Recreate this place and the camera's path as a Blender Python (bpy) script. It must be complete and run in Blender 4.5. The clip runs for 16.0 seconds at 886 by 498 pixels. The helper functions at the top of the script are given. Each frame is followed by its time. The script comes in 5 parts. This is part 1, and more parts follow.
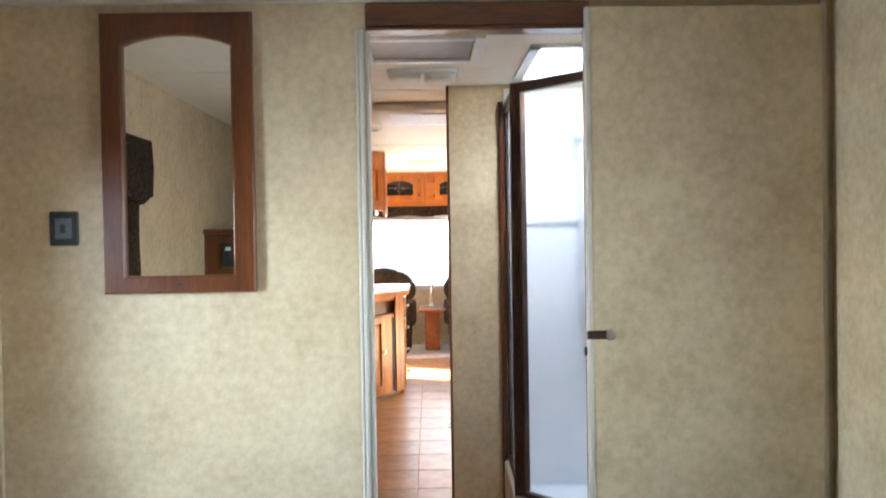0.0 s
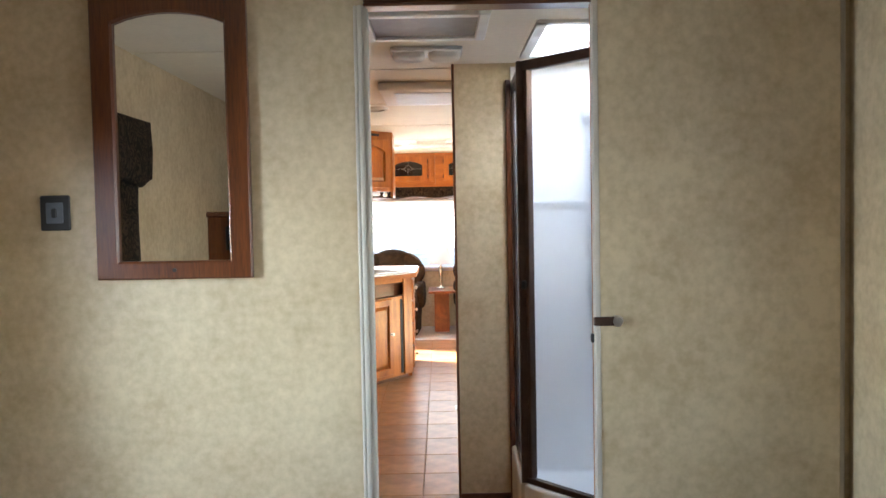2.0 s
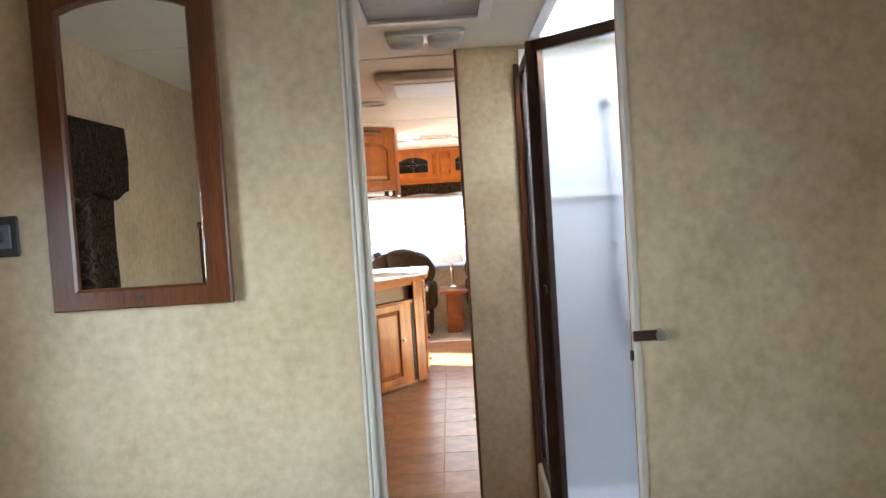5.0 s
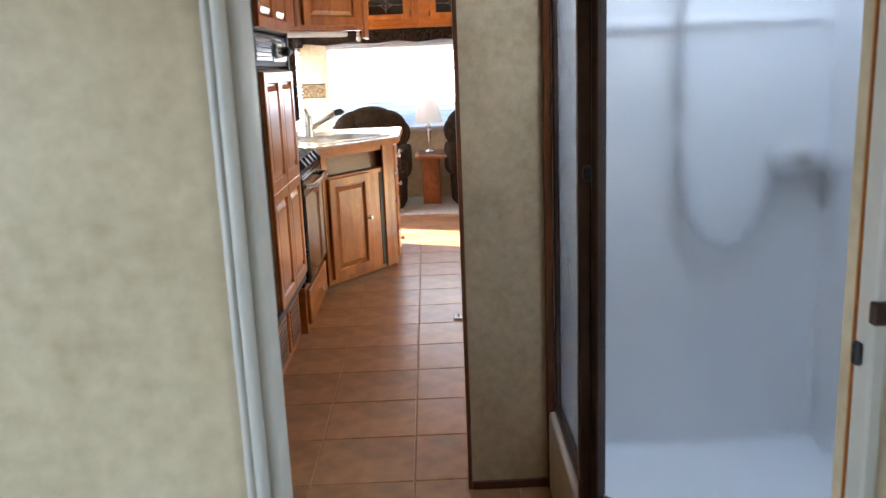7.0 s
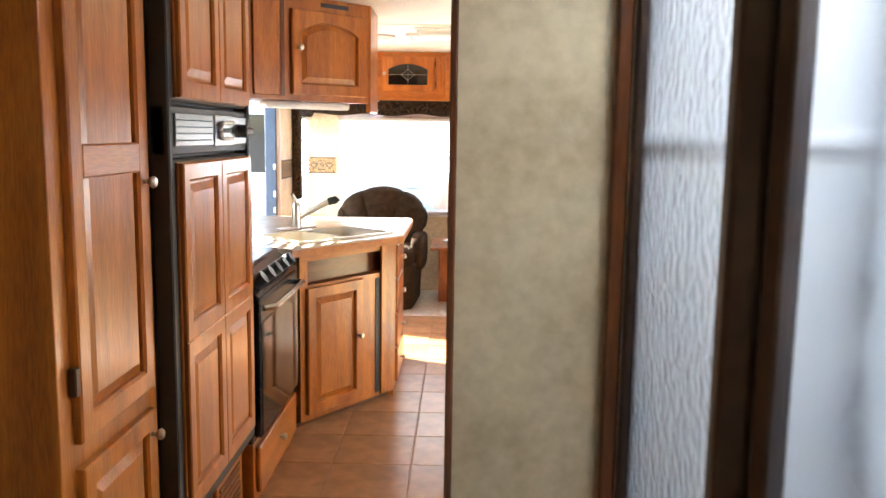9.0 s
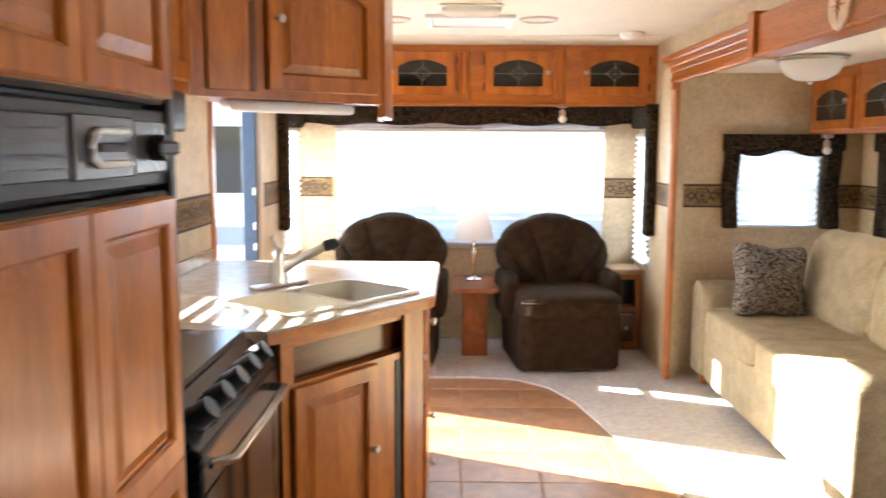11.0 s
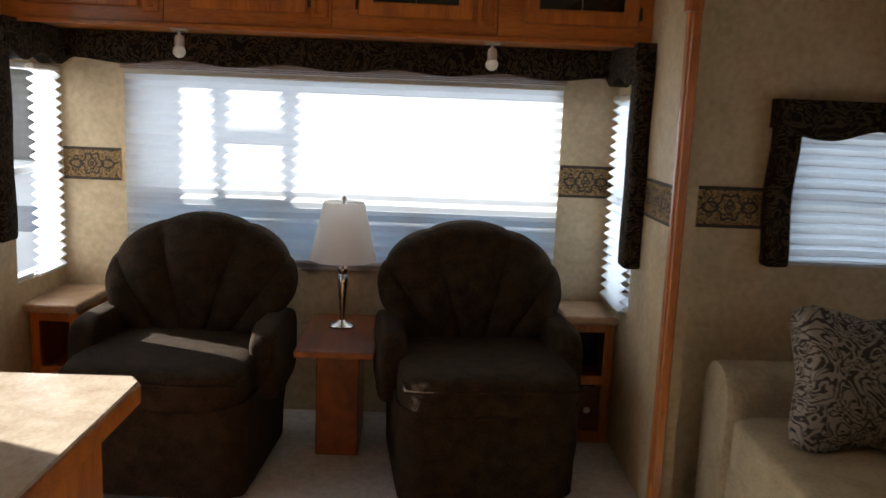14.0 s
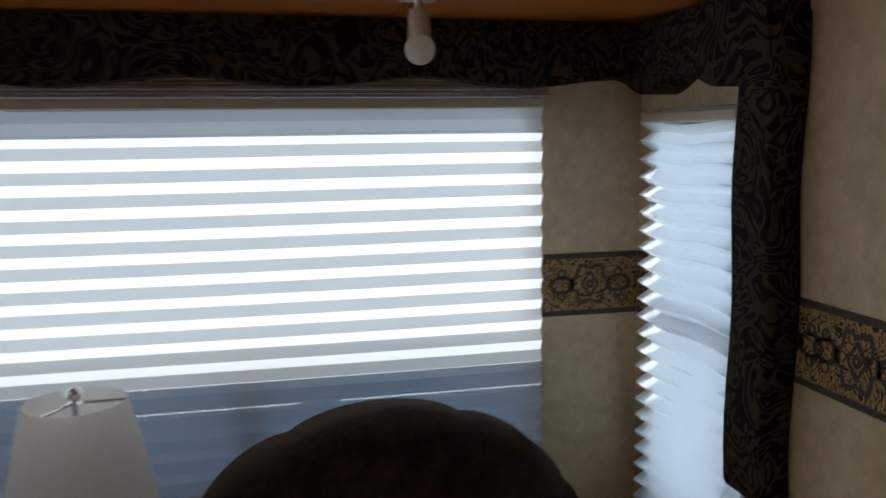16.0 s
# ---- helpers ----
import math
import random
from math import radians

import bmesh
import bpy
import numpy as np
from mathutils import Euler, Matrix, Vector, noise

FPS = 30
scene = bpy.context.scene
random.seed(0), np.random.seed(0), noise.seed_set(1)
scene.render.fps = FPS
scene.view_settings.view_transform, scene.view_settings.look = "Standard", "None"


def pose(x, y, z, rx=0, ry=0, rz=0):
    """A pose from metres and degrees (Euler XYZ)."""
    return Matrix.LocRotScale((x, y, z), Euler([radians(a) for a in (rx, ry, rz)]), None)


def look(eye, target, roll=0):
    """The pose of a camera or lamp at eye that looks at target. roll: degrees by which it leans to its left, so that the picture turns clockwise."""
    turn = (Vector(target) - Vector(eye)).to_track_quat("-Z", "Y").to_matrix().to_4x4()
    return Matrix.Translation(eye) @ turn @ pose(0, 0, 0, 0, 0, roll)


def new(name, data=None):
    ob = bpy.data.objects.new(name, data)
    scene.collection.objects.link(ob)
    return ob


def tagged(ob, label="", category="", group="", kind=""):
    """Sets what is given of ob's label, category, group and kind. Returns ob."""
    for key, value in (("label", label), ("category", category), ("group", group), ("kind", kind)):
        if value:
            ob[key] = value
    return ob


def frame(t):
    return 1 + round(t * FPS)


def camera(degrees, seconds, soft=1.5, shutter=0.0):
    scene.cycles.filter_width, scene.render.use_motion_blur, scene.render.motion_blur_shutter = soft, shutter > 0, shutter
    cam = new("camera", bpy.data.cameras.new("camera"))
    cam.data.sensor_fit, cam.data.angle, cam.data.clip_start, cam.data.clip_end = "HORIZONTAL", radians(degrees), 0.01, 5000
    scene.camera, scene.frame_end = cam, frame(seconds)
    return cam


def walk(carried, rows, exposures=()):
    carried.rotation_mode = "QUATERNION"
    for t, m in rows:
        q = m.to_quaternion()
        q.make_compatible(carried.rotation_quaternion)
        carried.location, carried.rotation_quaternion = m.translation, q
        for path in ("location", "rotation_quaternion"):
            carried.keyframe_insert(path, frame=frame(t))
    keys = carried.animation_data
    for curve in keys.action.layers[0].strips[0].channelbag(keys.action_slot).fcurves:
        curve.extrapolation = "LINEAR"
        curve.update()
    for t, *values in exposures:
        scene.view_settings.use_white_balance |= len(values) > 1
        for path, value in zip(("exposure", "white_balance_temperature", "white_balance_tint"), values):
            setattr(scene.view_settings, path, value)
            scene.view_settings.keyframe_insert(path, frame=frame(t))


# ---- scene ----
cam = camera(56.4, 16.0, shutter=0.3)
PATH = [
    (0.0, pose(0.049, -2.383, 1.349, 88.90, 0.90, -0.94)),
    (0.5, pose(0.036, -2.382, 1.348, 84.37, 0.85, 1.39)),
    (1.0, pose(0.032, -2.355, 1.363, 85.44, 0.56, 1.68)),
    (1.5, pose(0.052, -2.336, 1.377, 86.23, 0.39, 0.72)),
    (2.0, pose(0.079, -2.308, 1.357, 87.55, 1.09, -0.12)),
    (2.5, pose(0.089, -2.282, 1.361, 88.42, 1.49, -0.96)),
    (3.0, pose(0.085, -2.264, 1.377, 89.17, 1.70, -1.44)),
    (3.5, pose(0.094, -2.232, 1.385, 89.56, 1.98, -1.07)),
    (3.7, pose(0.100, -2.198, 1.389, 89.20, 2.25, -0.53)),
    (5.8, pose(0.074, -1.464, 1.376, 86.97, 3.79, 0.46)),
    (6.0, pose(0.074, -1.268, 1.393, 87.73, 3.43, 0.30)),
    (6.5, pose(0.047, -1.052, 1.319, 80.66, 2.72, -1.42)),
    (7.0, pose(0.059, -0.825, 1.312, 77.46, 2.29, -1.16)),
    (7.5, pose(0.082, -0.541, 1.327, 77.91, 1.67, -4.16)),
    (8.0, pose(0.069, -0.390, 1.388, 78.97, -0.69, -11.82)),
    (8.5, pose(0.121, -0.080, 1.400, 81.53, -1.13, -5.76)),
    (8.7, pose(0.165, 0.072, 1.402, 81.81, -1.08, -0.48)),
    (10.8, pose(-0.042, 1.483, 1.395, 82.85, -0.48, 4.35)),
    (11.0, pose(-0.065, 1.653, 1.406, 82.88, -0.27, 0.92)),
    (11.5, pose(-0.120, 2.080, 1.369, 84.83, 1.09, -8.24)),
    (12.0, pose(-0.032, 2.314, 1.375, 84.94, 1.47, -13.96)),
    (12.5, pose(0.057, 2.747, 1.374, 84.01, 0.36, -12.48)),
    (13.0, pose(0.161, 3.089, 1.385, 83.03, -0.58, -8.76)),
    (13.5, pose(0.317, 3.451, 1.401, 81.92, -1.70, -3.85)),
    (14.0, pose(0.379, 3.896, 1.400, 80.51, -2.28, -1.19)),
    (14.5, pose(0.402, 4.430, 1.411, 78.90, -2.17, 1.08)),
    (15.0, pose(0.328, 4.983, 1.438, 79.09, -2.37, 1.22)),
    (15.5, pose(0.304, 5.415, 1.463, 80.80, -0.28, -3.28)),
    (16.0, pose(0.365, 5.832, 1.449, 82.20, 0.70, -13.00)),
]
EXPOSURES = [(0.0, 4.7, 6000, 10), (0.6, 4.4, 6150, 11), (3.7, 4.3, 6200, 12), (6.0, 4.05, 6050, 11), (7.0, 3.85, 5750, 10), (8.7, 4.25, 6250, 10), (10.8, 3.95, 5950, 9), (11.5, 3.35, 5900, 8), (12.0, 2.8, 5900, 7), (12.5, 2.35, 5950, 8), (13.5, 1.85, 6000, 8), (15.0, 1.3, 6050, 8), (16.0, 0.75, 5700, 6)]
walk(cam, PATH, EXPOSURES)

# ---- light ----
SUN_EL, SUN_AZ = 24.0, (1.0, -0.42)
world = bpy.data.worlds.new("world")
scene.world = world
world.use_nodes = True
wn = world.node_tree
sky = wn.nodes.new("ShaderNodeTexSky")
sky.sky_type, sky.sun_disc = "NISHITA", False
sky.sun_elevation = radians(SUN_EL)
sky.sun_rotation = math.atan2(-SUN_AZ[0], -SUN_AZ[1])
wn.links.new(sky.outputs[0], wn.nodes["Background"].inputs[0])
wn.nodes["Background"].inputs[1].default_value = 0.09
sun = new("sun", bpy.data.lights.new("sun", "SUN"))
sun.data.energy, sun.data.angle, sun.data.color = 5.0, radians(0.5), (1.0, 0.93, 0.82)
sd = Vector((SUN_AZ[0], SUN_AZ[1], 0)).normalized() * math.cos(radians(SUN_EL)) + Vector((0, 0, -math.sin(radians(SUN_EL))))
sun.matrix_world = Matrix.Translation((-6, 7, 5)) @ sd.to_track_quat("-Z", "Y").to_matrix().to_4x4()


def window_light(name, at, aim, w, h, power, color=(1.0, 0.96, 0.89)):
    """Sky light coming in through a window opening."""
    ob = new(name, bpy.data.lights.new(name, "AREA"))
    ob.data.shape, ob.data.size, ob.data.size_y, ob.data.energy = "RECTANGLE", w, h, power
    ob.data.color = color
    ob.matrix_world = look(at, aim)
    return ob


window_light("rear_window_light", (0.04, 7.66, 1.11), (0.04, 0, 1.0), 1.8, 0.8, 2.3, (0.90, 0.96, 1.0))
window_light("left_window_light", (-1.30, 7.29, 1.1), (1, 7.29, 1.0), 0.4, 0.8, 1.3)
window_light("slide_window_light", (2.48, 5.6, 1.12), (0, 5.6, 1.0), 1.25, 0.6, 1.4, (1.0, 0.96, 0.9))
window_light("slide_end_light", (1.87, 6.80, 1.17), (1.87, 3, 1.1), 0.48, 0.48, 0.2, (0.9, 0.96, 1.0))
window_light("right_window_light", (1.31, 7.30, 1.06), (0, 7.30, 1.0), 0.34, 0.84, 1.3, (0.86, 0.94, 1.0))
# Fill lamp added to brighten the kitchen fronts, outside an assumed opening.
window_light("kitchen_fill_light", (2.48, 3.30, 1.12), (0, 3.0, 1.0), 1.0, 0.6, 2.1, (1.0, 0.96, 0.9))
window_light("bed_window_light", (-1.46, -0.70, 1.40), (0.4, -0.15, 0.1), 0.6, 0.8, 3.3, (0.66, 0.83, 1.0))
window_light("bed_window_light_right", (1.50, -0.95, 1.40), (-1, -0.6, 0.2), 0.9, 0.8, 0.9, (0.80, 0.91, 1.0))
window_light("skylight_light", (0.765, 1.05, 2.24), (0.765, 1.05, 0), 0.5, 0.6, 0.62, (0.82, 0.91, 1.0))


# ---- materials ----
def mat(name, color, rough=0.6, metal=0.0, var=0.12, scale=30.0, bump=0.1, color2=None, stretch=(1, 1, 1), big=0.0, spec=0.5, piece=0.0):
    m = bpy.data.materials.new(name)
    m.use_nodes = True
    nt = m.node_tree
    N, K = nt.nodes.new, nt.links.new
    b = nt.nodes["Principled BSDF"]
    b.inputs["Roughness"].default_value, b.inputs["Metallic"].default_value = rough, metal
    b.inputs["Specular IOR Level"].default_value = spec
    tc, mp = N("ShaderNodeTexCoord"), N("ShaderNodeMapping")
    mp.inputs["Scale"].default_value = stretch
    K(tc.outputs["Object"], mp.inputs[0])
    n1, n2 = N("ShaderNodeTexNoise"), N("ShaderNodeTexNoise")
    n1.inputs["Scale"].default_value, n1.inputs["Detail"].default_value = scale, 6
    n2.inputs["Scale"].default_value, n2.inputs["Detail"].default_value = scale * 0.13, 4
    K(mp.outputs[0], n1.inputs[0]), K(mp.outputs[0], n2.inputs[0])
    add = N("ShaderNodeMath")
    add.operation = "ADD"
    K(n1.outputs[0], add.inputs[0]), K(n2.outputs[0], add.inputs[1])
    ramp = N("ShaderNodeValToRGB")
    c2 = color2 or tuple(c * (1 - 2.2 * var) for c in color)
    ramp.color_ramp.elements[0].color, ramp.color_ramp.elements[1].color = (*c2, 1), (*[min(1, c * (1 + var * 0.6)) for c in color], 1)
    ramp.color_ramp.elements[0].position, ramp.color_ramp.elements[1].position = 0.36, 0.62
    half = N("ShaderNodeMath")
    half.operation = "MULTIPLY"
    half.inputs[1].default_value = 0.5
    K(add.outputs[0], half.inputs[0]), K(half.outputs[0], ramp.inputs[0])
    out = ramp.outputs[0]
    if piece:
        oi, hsv, ma = N("ShaderNodeObjectInfo"), N("ShaderNodeHueSaturation"), N("ShaderNodeMapRange")
        ma.inputs["To Min"].default_value, ma.inputs["To Max"].default_value = 1 - piece, 1 + piece
        K(oi.outputs["Random"], ma.inputs[0]), K(ma.outputs[0], hsv.inputs["Value"]), K(out, hsv.inputs["Color"])
        out = hsv.outputs[0]
    K(out, b.inputs["Base Color"])
    if bump:
        bp = N("ShaderNodeBump")
        bp.inputs["Strength"].default_value, bp.inputs["Distance"].default_value = bump, 0.004
        K(n1.outputs[0], bp.inputs["Height"]), K(bp.outputs[0], b.inputs["Normal"])
    return m


def wood(name, dark, light, rough=0.32, axis=2, freq=9.0):
    """Stained oak with long grain along one axis."""
    m = bpy.data.materials.new(name)
    m.use_nodes = True
    nt = m.node_tree
    N, K = nt.nodes.new, nt.links.new
    b = nt.nodes["Principled BSDF"]
    b.inputs["Roughness"].default_value = rough
    b.inputs["Coat Weight"].default_value, b.inputs["Coat Roughness"].default_value = 0.3, 0.16
    tc, mp = N("ShaderNodeTexCoord"), N("ShaderNodeMapping")
    s = [1.0, 1.0, 1.0]
    s[axis] = 0.09
    mp.inputs["Scale"].default_value = s
    oi = N("ShaderNodeObjectInfo")
    K(tc.outputs["Object"], mp.inputs[0])
    off = N("ShaderNodeVectorMath")
    off.operation = "ADD"
    K(mp.outputs[0], off.inputs[0]), K(oi.outputs["Random"], off.inputs[1])
    n0, n1 = N("ShaderNodeTexNoise"), N("ShaderNodeTexNoise")
    n0.inputs["Scale"].default_value, n0.inputs["Detail"].default_value, n0.inputs["Distortion"].default_value = freq, 3, 1.2
    n1.inputs["Scale"].default_value, n1.inputs["Detail"].default_value = 240, 5
    K(off.outputs[0], n0.inputs[0]), K(off.outputs[0], n1.inputs[0])
    mix = N("ShaderNodeMath")
    mix.operation = "MULTIPLY_ADD"
    mix.inputs[1].default_value = 0.45
    K(n1.outputs[0], mix.inputs[0])
    sc = N("ShaderNodeMath")
    sc.operation = "MULTIPLY"
    sc.inputs[1].default_value = 0.55
    K(n0.outputs[0], sc.inputs[0]), K(sc.outputs[0], mix.inputs[2])
    ramp = N("ShaderNodeValToRGB")
    ramp.color_ramp.elements[0].color, ramp.color_ramp.elements[1].color = (*dark, 1), (*light, 1)
    ramp.color_ramp.elements[0].position, ramp.color_ramp.elements[1].position = 0.31, 0.66
    K(mix.outputs[0], ramp.inputs[0]), K(ramp.outputs[0], b.inputs["Base Color"])
    bp = N("ShaderNodeBump")
    bp.inputs["Strength"].default_value, bp.inputs["Distance"].default_value = 0.12, 0.002
    K(n1.outputs[0], bp.inputs["Height"]), K(bp.outputs[0], b.inputs["Normal"])
    return m


def pattern(name, base, fig, scale, thin=0.5, rough=0.8, third=None):
    """Woven scroll pattern: swirling bands of a second colour."""
    m = bpy.data.materials.new(name)
    m.use_nodes = True
    nt = m.node_tree
    N, K = nt.nodes.new, nt.links.new
    b = nt.nodes["Principled BSDF"]
    b.inputs["Roughness"].default_value = rough
    b.inputs["Specular IOR Level"].default_value = 0.1
    tc, n = N("ShaderNodeTexCoord"), N("ShaderNodeTexNoise")
    n.inputs["Scale"].default_value, n.inputs["Detail"].default_value, n.inputs["Distortion"].default_value = scale, 1.0, 2.6
    K(tc.outputs["Object"], n.inputs[0])
    w = N("ShaderNodeMath")
    w.operation = "PINGPONG"
    w.inputs[1].default_value = 0.09
    K(n.outputs[0], w.inputs[0])
    ramp = N("ShaderNodeValToRGB")
    e = ramp.color_ramp.elements
    e[0].color, e[1].color = (*base, 1), (*fig, 1)
    e[0].position, e[1].position = 0.036 * thin, 0.036 * thin + 0.008
    if third:
        x = e.new(0.075)
        x.color = (*third, 1)
    K(w.outputs[0], ramp.inputs[0]), K(ramp.outputs[0], b.inputs["Base Color"])
    bp = N("ShaderNodeBump")
    bp.inputs["Strength"].default_value, bp.inputs["Distance"].default_value = 0.25, 0.003
    K(w.outputs[0], bp.inputs["Height"]), K(bp.outputs[0], b.inputs["Normal"])
    return m


def translucent(name, color, mixin=0.55, rough=0.8):
    m = bpy.data.materials.new(name)
    m.use_nodes = True
    nt = m.node_tree
    N, K = nt.nodes.new, nt.links.new
    d, t, mx = N("ShaderNodeBsdfDiffuse"), N("ShaderNodeBsdfTranslucent"), N("ShaderNodeMixShader")
    n = N("ShaderNodeTexNoise")
    n.inputs["Scale"].default_value = 60
    cr = N("ShaderNodeValToRGB")
    cr.color_ramp.elements[0].color, cr.color_ramp.elements[1].color = (*[c * 0.9 for c in color], 1), (*color, 1)
    K(n.outputs[0], cr.inputs[0]), K(cr.outputs[0], d.inputs[0]), K(cr.outputs[0], t.inputs[0])
    mx.inputs[0].default_value = mixin
    K(d.outputs[0], mx.inputs[1]), K(t.outputs[0], mx.inputs[2]), K(mx.outputs[0], nt.nodes["Material Output"].inputs[0])
    return m


def glass(name, tint=(1, 1, 1), rough=0.0, bump=0.0, clear=0.9):
    m = bpy.data.materials.new(name)
    m.use_nodes = True
    nt = m.node_tree
    N, K = nt.nodes.new, nt.links.new
    tr, gl, mx = N("ShaderNodeBsdfTransparent"), N("ShaderNodeBsdfGlossy"), N("ShaderNodeMixShader")
    tr.inputs[0].default_value = (*tint, 1)
    gl.inputs["Roughness"].default_value = max(rough, 0.02)
    fr = N("ShaderNodeFresnel")
    K(fr.outputs[0], mx.inputs[0]), K(tr.outputs[0], mx.inputs[1]), K(gl.outputs[0], mx.inputs[2])
    K(mx.outputs[0], nt.nodes["Material Output"].inputs[0])
    return m


def rain_glass(name):
    """Obscure shower glass with a wavy relief."""
    m = bpy.data.materials.new(name)
    m.use_nodes = True
    nt = m.node_tree
    N, K = nt.nodes.new, nt.links.new
    b = nt.nodes["Principled BSDF"]
    b.inputs["Base Color"].default_value = (0.93, 0.96, 1, 1)
    b.inputs["Transmission Weight"].default_value = 1.0
    b.inputs["Roughness"].default_value, b.inputs["IOR"].default_value = 0.27, 1.12
    tc, n = N("ShaderNodeTexCoord"), N("ShaderNodeTexNoise")
    n.inputs["Scale"].default_value, n.inputs["Detail"].default_value = 55, 2
    bp = N("ShaderNodeBump")
    bp.inputs["Strength"].default_value, bp.inputs["Distance"].default_value = 0.3, 0.004
    K(tc.outputs["Object"], n.inputs[0]), K(n.outputs[0], bp.inputs["Height"]), K(bp.outputs[0], b.inputs["Normal"])
    return m


WALL = mat("wallpaper", (0.60, 0.48, 0.30), 0.55, 0, 0.05, 38, 0.12, color2=(0.45, 0.345, 0.20))
CEIL = mat("ceiling_panel", (0.80, 0.75, 0.62), 0.6, 0, 0.03, 40, 0.08)
CREAM = mat("cream_moulding", (0.55, 0.50, 0.41), 0.45, 0, 0.05, 20, 0.05)
OAK = wood("honey_oak", (0.20, 0.047, 0.005), (0.53, 0.172, 0.018))
OAK_H = wood("honey_oak_across", (0.20, 0.047, 0.005), (0.53, 0.172, 0.018), axis=0)
OAK_Y = wood("honey_oak_along", (0.20, 0.047, 0.005), (0.53, 0.172, 0.018), axis=1)
TABLEWOOD = wood("table_oak", (0.10, 0.027, 0.006), (0.29, 0.085, 0.017), axis=1)
SLAB = wood("door_veneer", (0.30, 0.11, 0.028), (0.46, 0.19, 0.055), rough=0.35, freq=5)
DARKWOOD = wood("dark_oak", (0.042, 0.010, 0.003), (0.165, 0.047, 0.011), rough=0.28)
DARKWOOD_H = wood("dark_oak_across", (0.042, 0.010, 0.003), (0.165, 0.047, 0.011), rough=0.28, axis=0)
TILE = mat("slate_tile", (0.39, 0.20, 0.09), 0.3, 0, 0.2, 12, 0.15, color2=(0.23, 0.115, 0.05), piece=0.07)
GROUT = mat("grout", (0.42, 0.255, 0.145), 0.8, 0, 0.1, 60, 0.2)
CARPET = mat("carpet", (0.62, 0.58, 0.53), 0.95, 0, 0.12, 260, 0.9)
BLACK = mat("black_enamel", (0.015, 0.015, 0.017), 0.22, 0, 0.1, 30, 0.0)
BLACKM = mat("black_plastic", (0.02, 0.021, 0.024), 0.5, 0, 0.15, 60, 0.05)
BRONZE = mat("bronze_metal", (0.075, 0.042, 0.028), 0.35, 0.6, 0.12, 30, 0.02)
STEEL = mat("brushed_steel", (0.62, 0.61, 0.58), 0.25, 1.0, 0.05, 90, 0.03)
CHROME = mat("chrome", (0.8, 0.8, 0.8), 0.08, 1.0, 0.02, 20, 0.0)
NICKEL = mat("satin_nickel", (0.6, 0.56, 0.5), 0.28, 1.0, 0.05, 60, 0.02)
WHITE = mat("white_plastic", (0.8, 0.8, 0.78), 0.35, 0, 0.03, 30, 0.02)
FIBRE = mat("shower_fibreglass", (0.82, 0.83, 0.84), 0.25, 0, 0.02, 8, 0.02)
COUNTER = mat("laminate_counter", (0.50, 0.42, 0.33), 0.22, 0, 0.12, 180, 0.02, color2=(0.38, 0.30, 0.22))
STONETOP = mat("console_laminate", (0.44, 0.29, 0.17), 0.3, 0, 0.15, 120, 0.03, color2=(0.28, 0.17, 0.09))
SINKM = mat("cream_sink", (0.68, 0.62, 0.48), 0.25, 0, 0.04, 20, 0.0)
RECL = mat("brown_chenille", (0.036, 0.0215, 0.011), 0.9, 0, 0.25, 140, 0.7, spec=0.12)
SOFA = mat("taupe_microfibre", (0.41, 0.338, 0.215), 0.9, 0, 0.12, 90, 0.5, spec=0.15)
PAISLEY = pattern("paisley_weave", (0.05, 0.042, 0.036), (0.26, 0.23, 0.19), 11, 1.0)
VAL = pattern("valance_brocade", (0.010, 0.0065, 0.004), (0.050, 0.035, 0.021), 10, 1.3)
BORDER = pattern("border_scroll", (0.36, 0.24, 0.11), (0.05, 0.032, 0.022), 26, 1.5)
BORDER_EDGE = mat("border_edge", (0.05, 0.035, 0.025), 0.7, 0, 0.1, 40, 0.0)
BLIND = translucent("pleated_blind", (0.86, 0.88, 0.9), 0.72)
SHADE = translucent("lamp_shade", (0.86, 0.82, 0.78), 0.5)
PANE = glass("window_glass")
# Blue-grey tint that puts shade on the lower part of the rear blind.
SHADE_TINT = glass("lower_shade_tint", (0.50, 0.58, 0.66), 0.5)
STACK = mat("blind_fabric_stack", (0.36, 0.25, 0.19), 0.8, 0, 0.12, 60, 0.1)
DARKPANE = mat("dark_leaded_glass", (0.012, 0.011, 0.010), 0.06, 0, 0.1, 10, 0.0)
LEAD = mat("lead_came", (0.3, 0.29, 0.27), 0.35, 0.9, 0.1, 60, 0.0)
RAIN = rain_glass("rain_glass")
MIRROR = mat("mirror_silver", (0.92, 0.93, 0.92), 0.0, 1.0, 0.0, 5, 0.0)
FROST = translucent("alabaster_glass", (0.9, 0.88, 0.82), 0.4)
QUILT = mat("mauve_quilt", (0.13, 0.09, 0.095), 0.85, 0, 0.3, 25, 0.6)
ALU = mat("window_frame_alu", (0.55, 0.56, 0.58), 0.4, 0.4, 0.05, 30, 0.0)
ASPHALT = mat("asphalt", (0.30, 0.29, 0.28), 0.9, 0, 0.2, 3, 0.3)
CARPAINT = mat("truck_paint", (0.03, 0.035, 0.045), 0.25, 0.3, 0.05, 5, 0.0)
RVSIDE = mat("trailer_side", (0.75, 0.76, 0.77), 0.4, 0, 0.04, 5, 0.0)


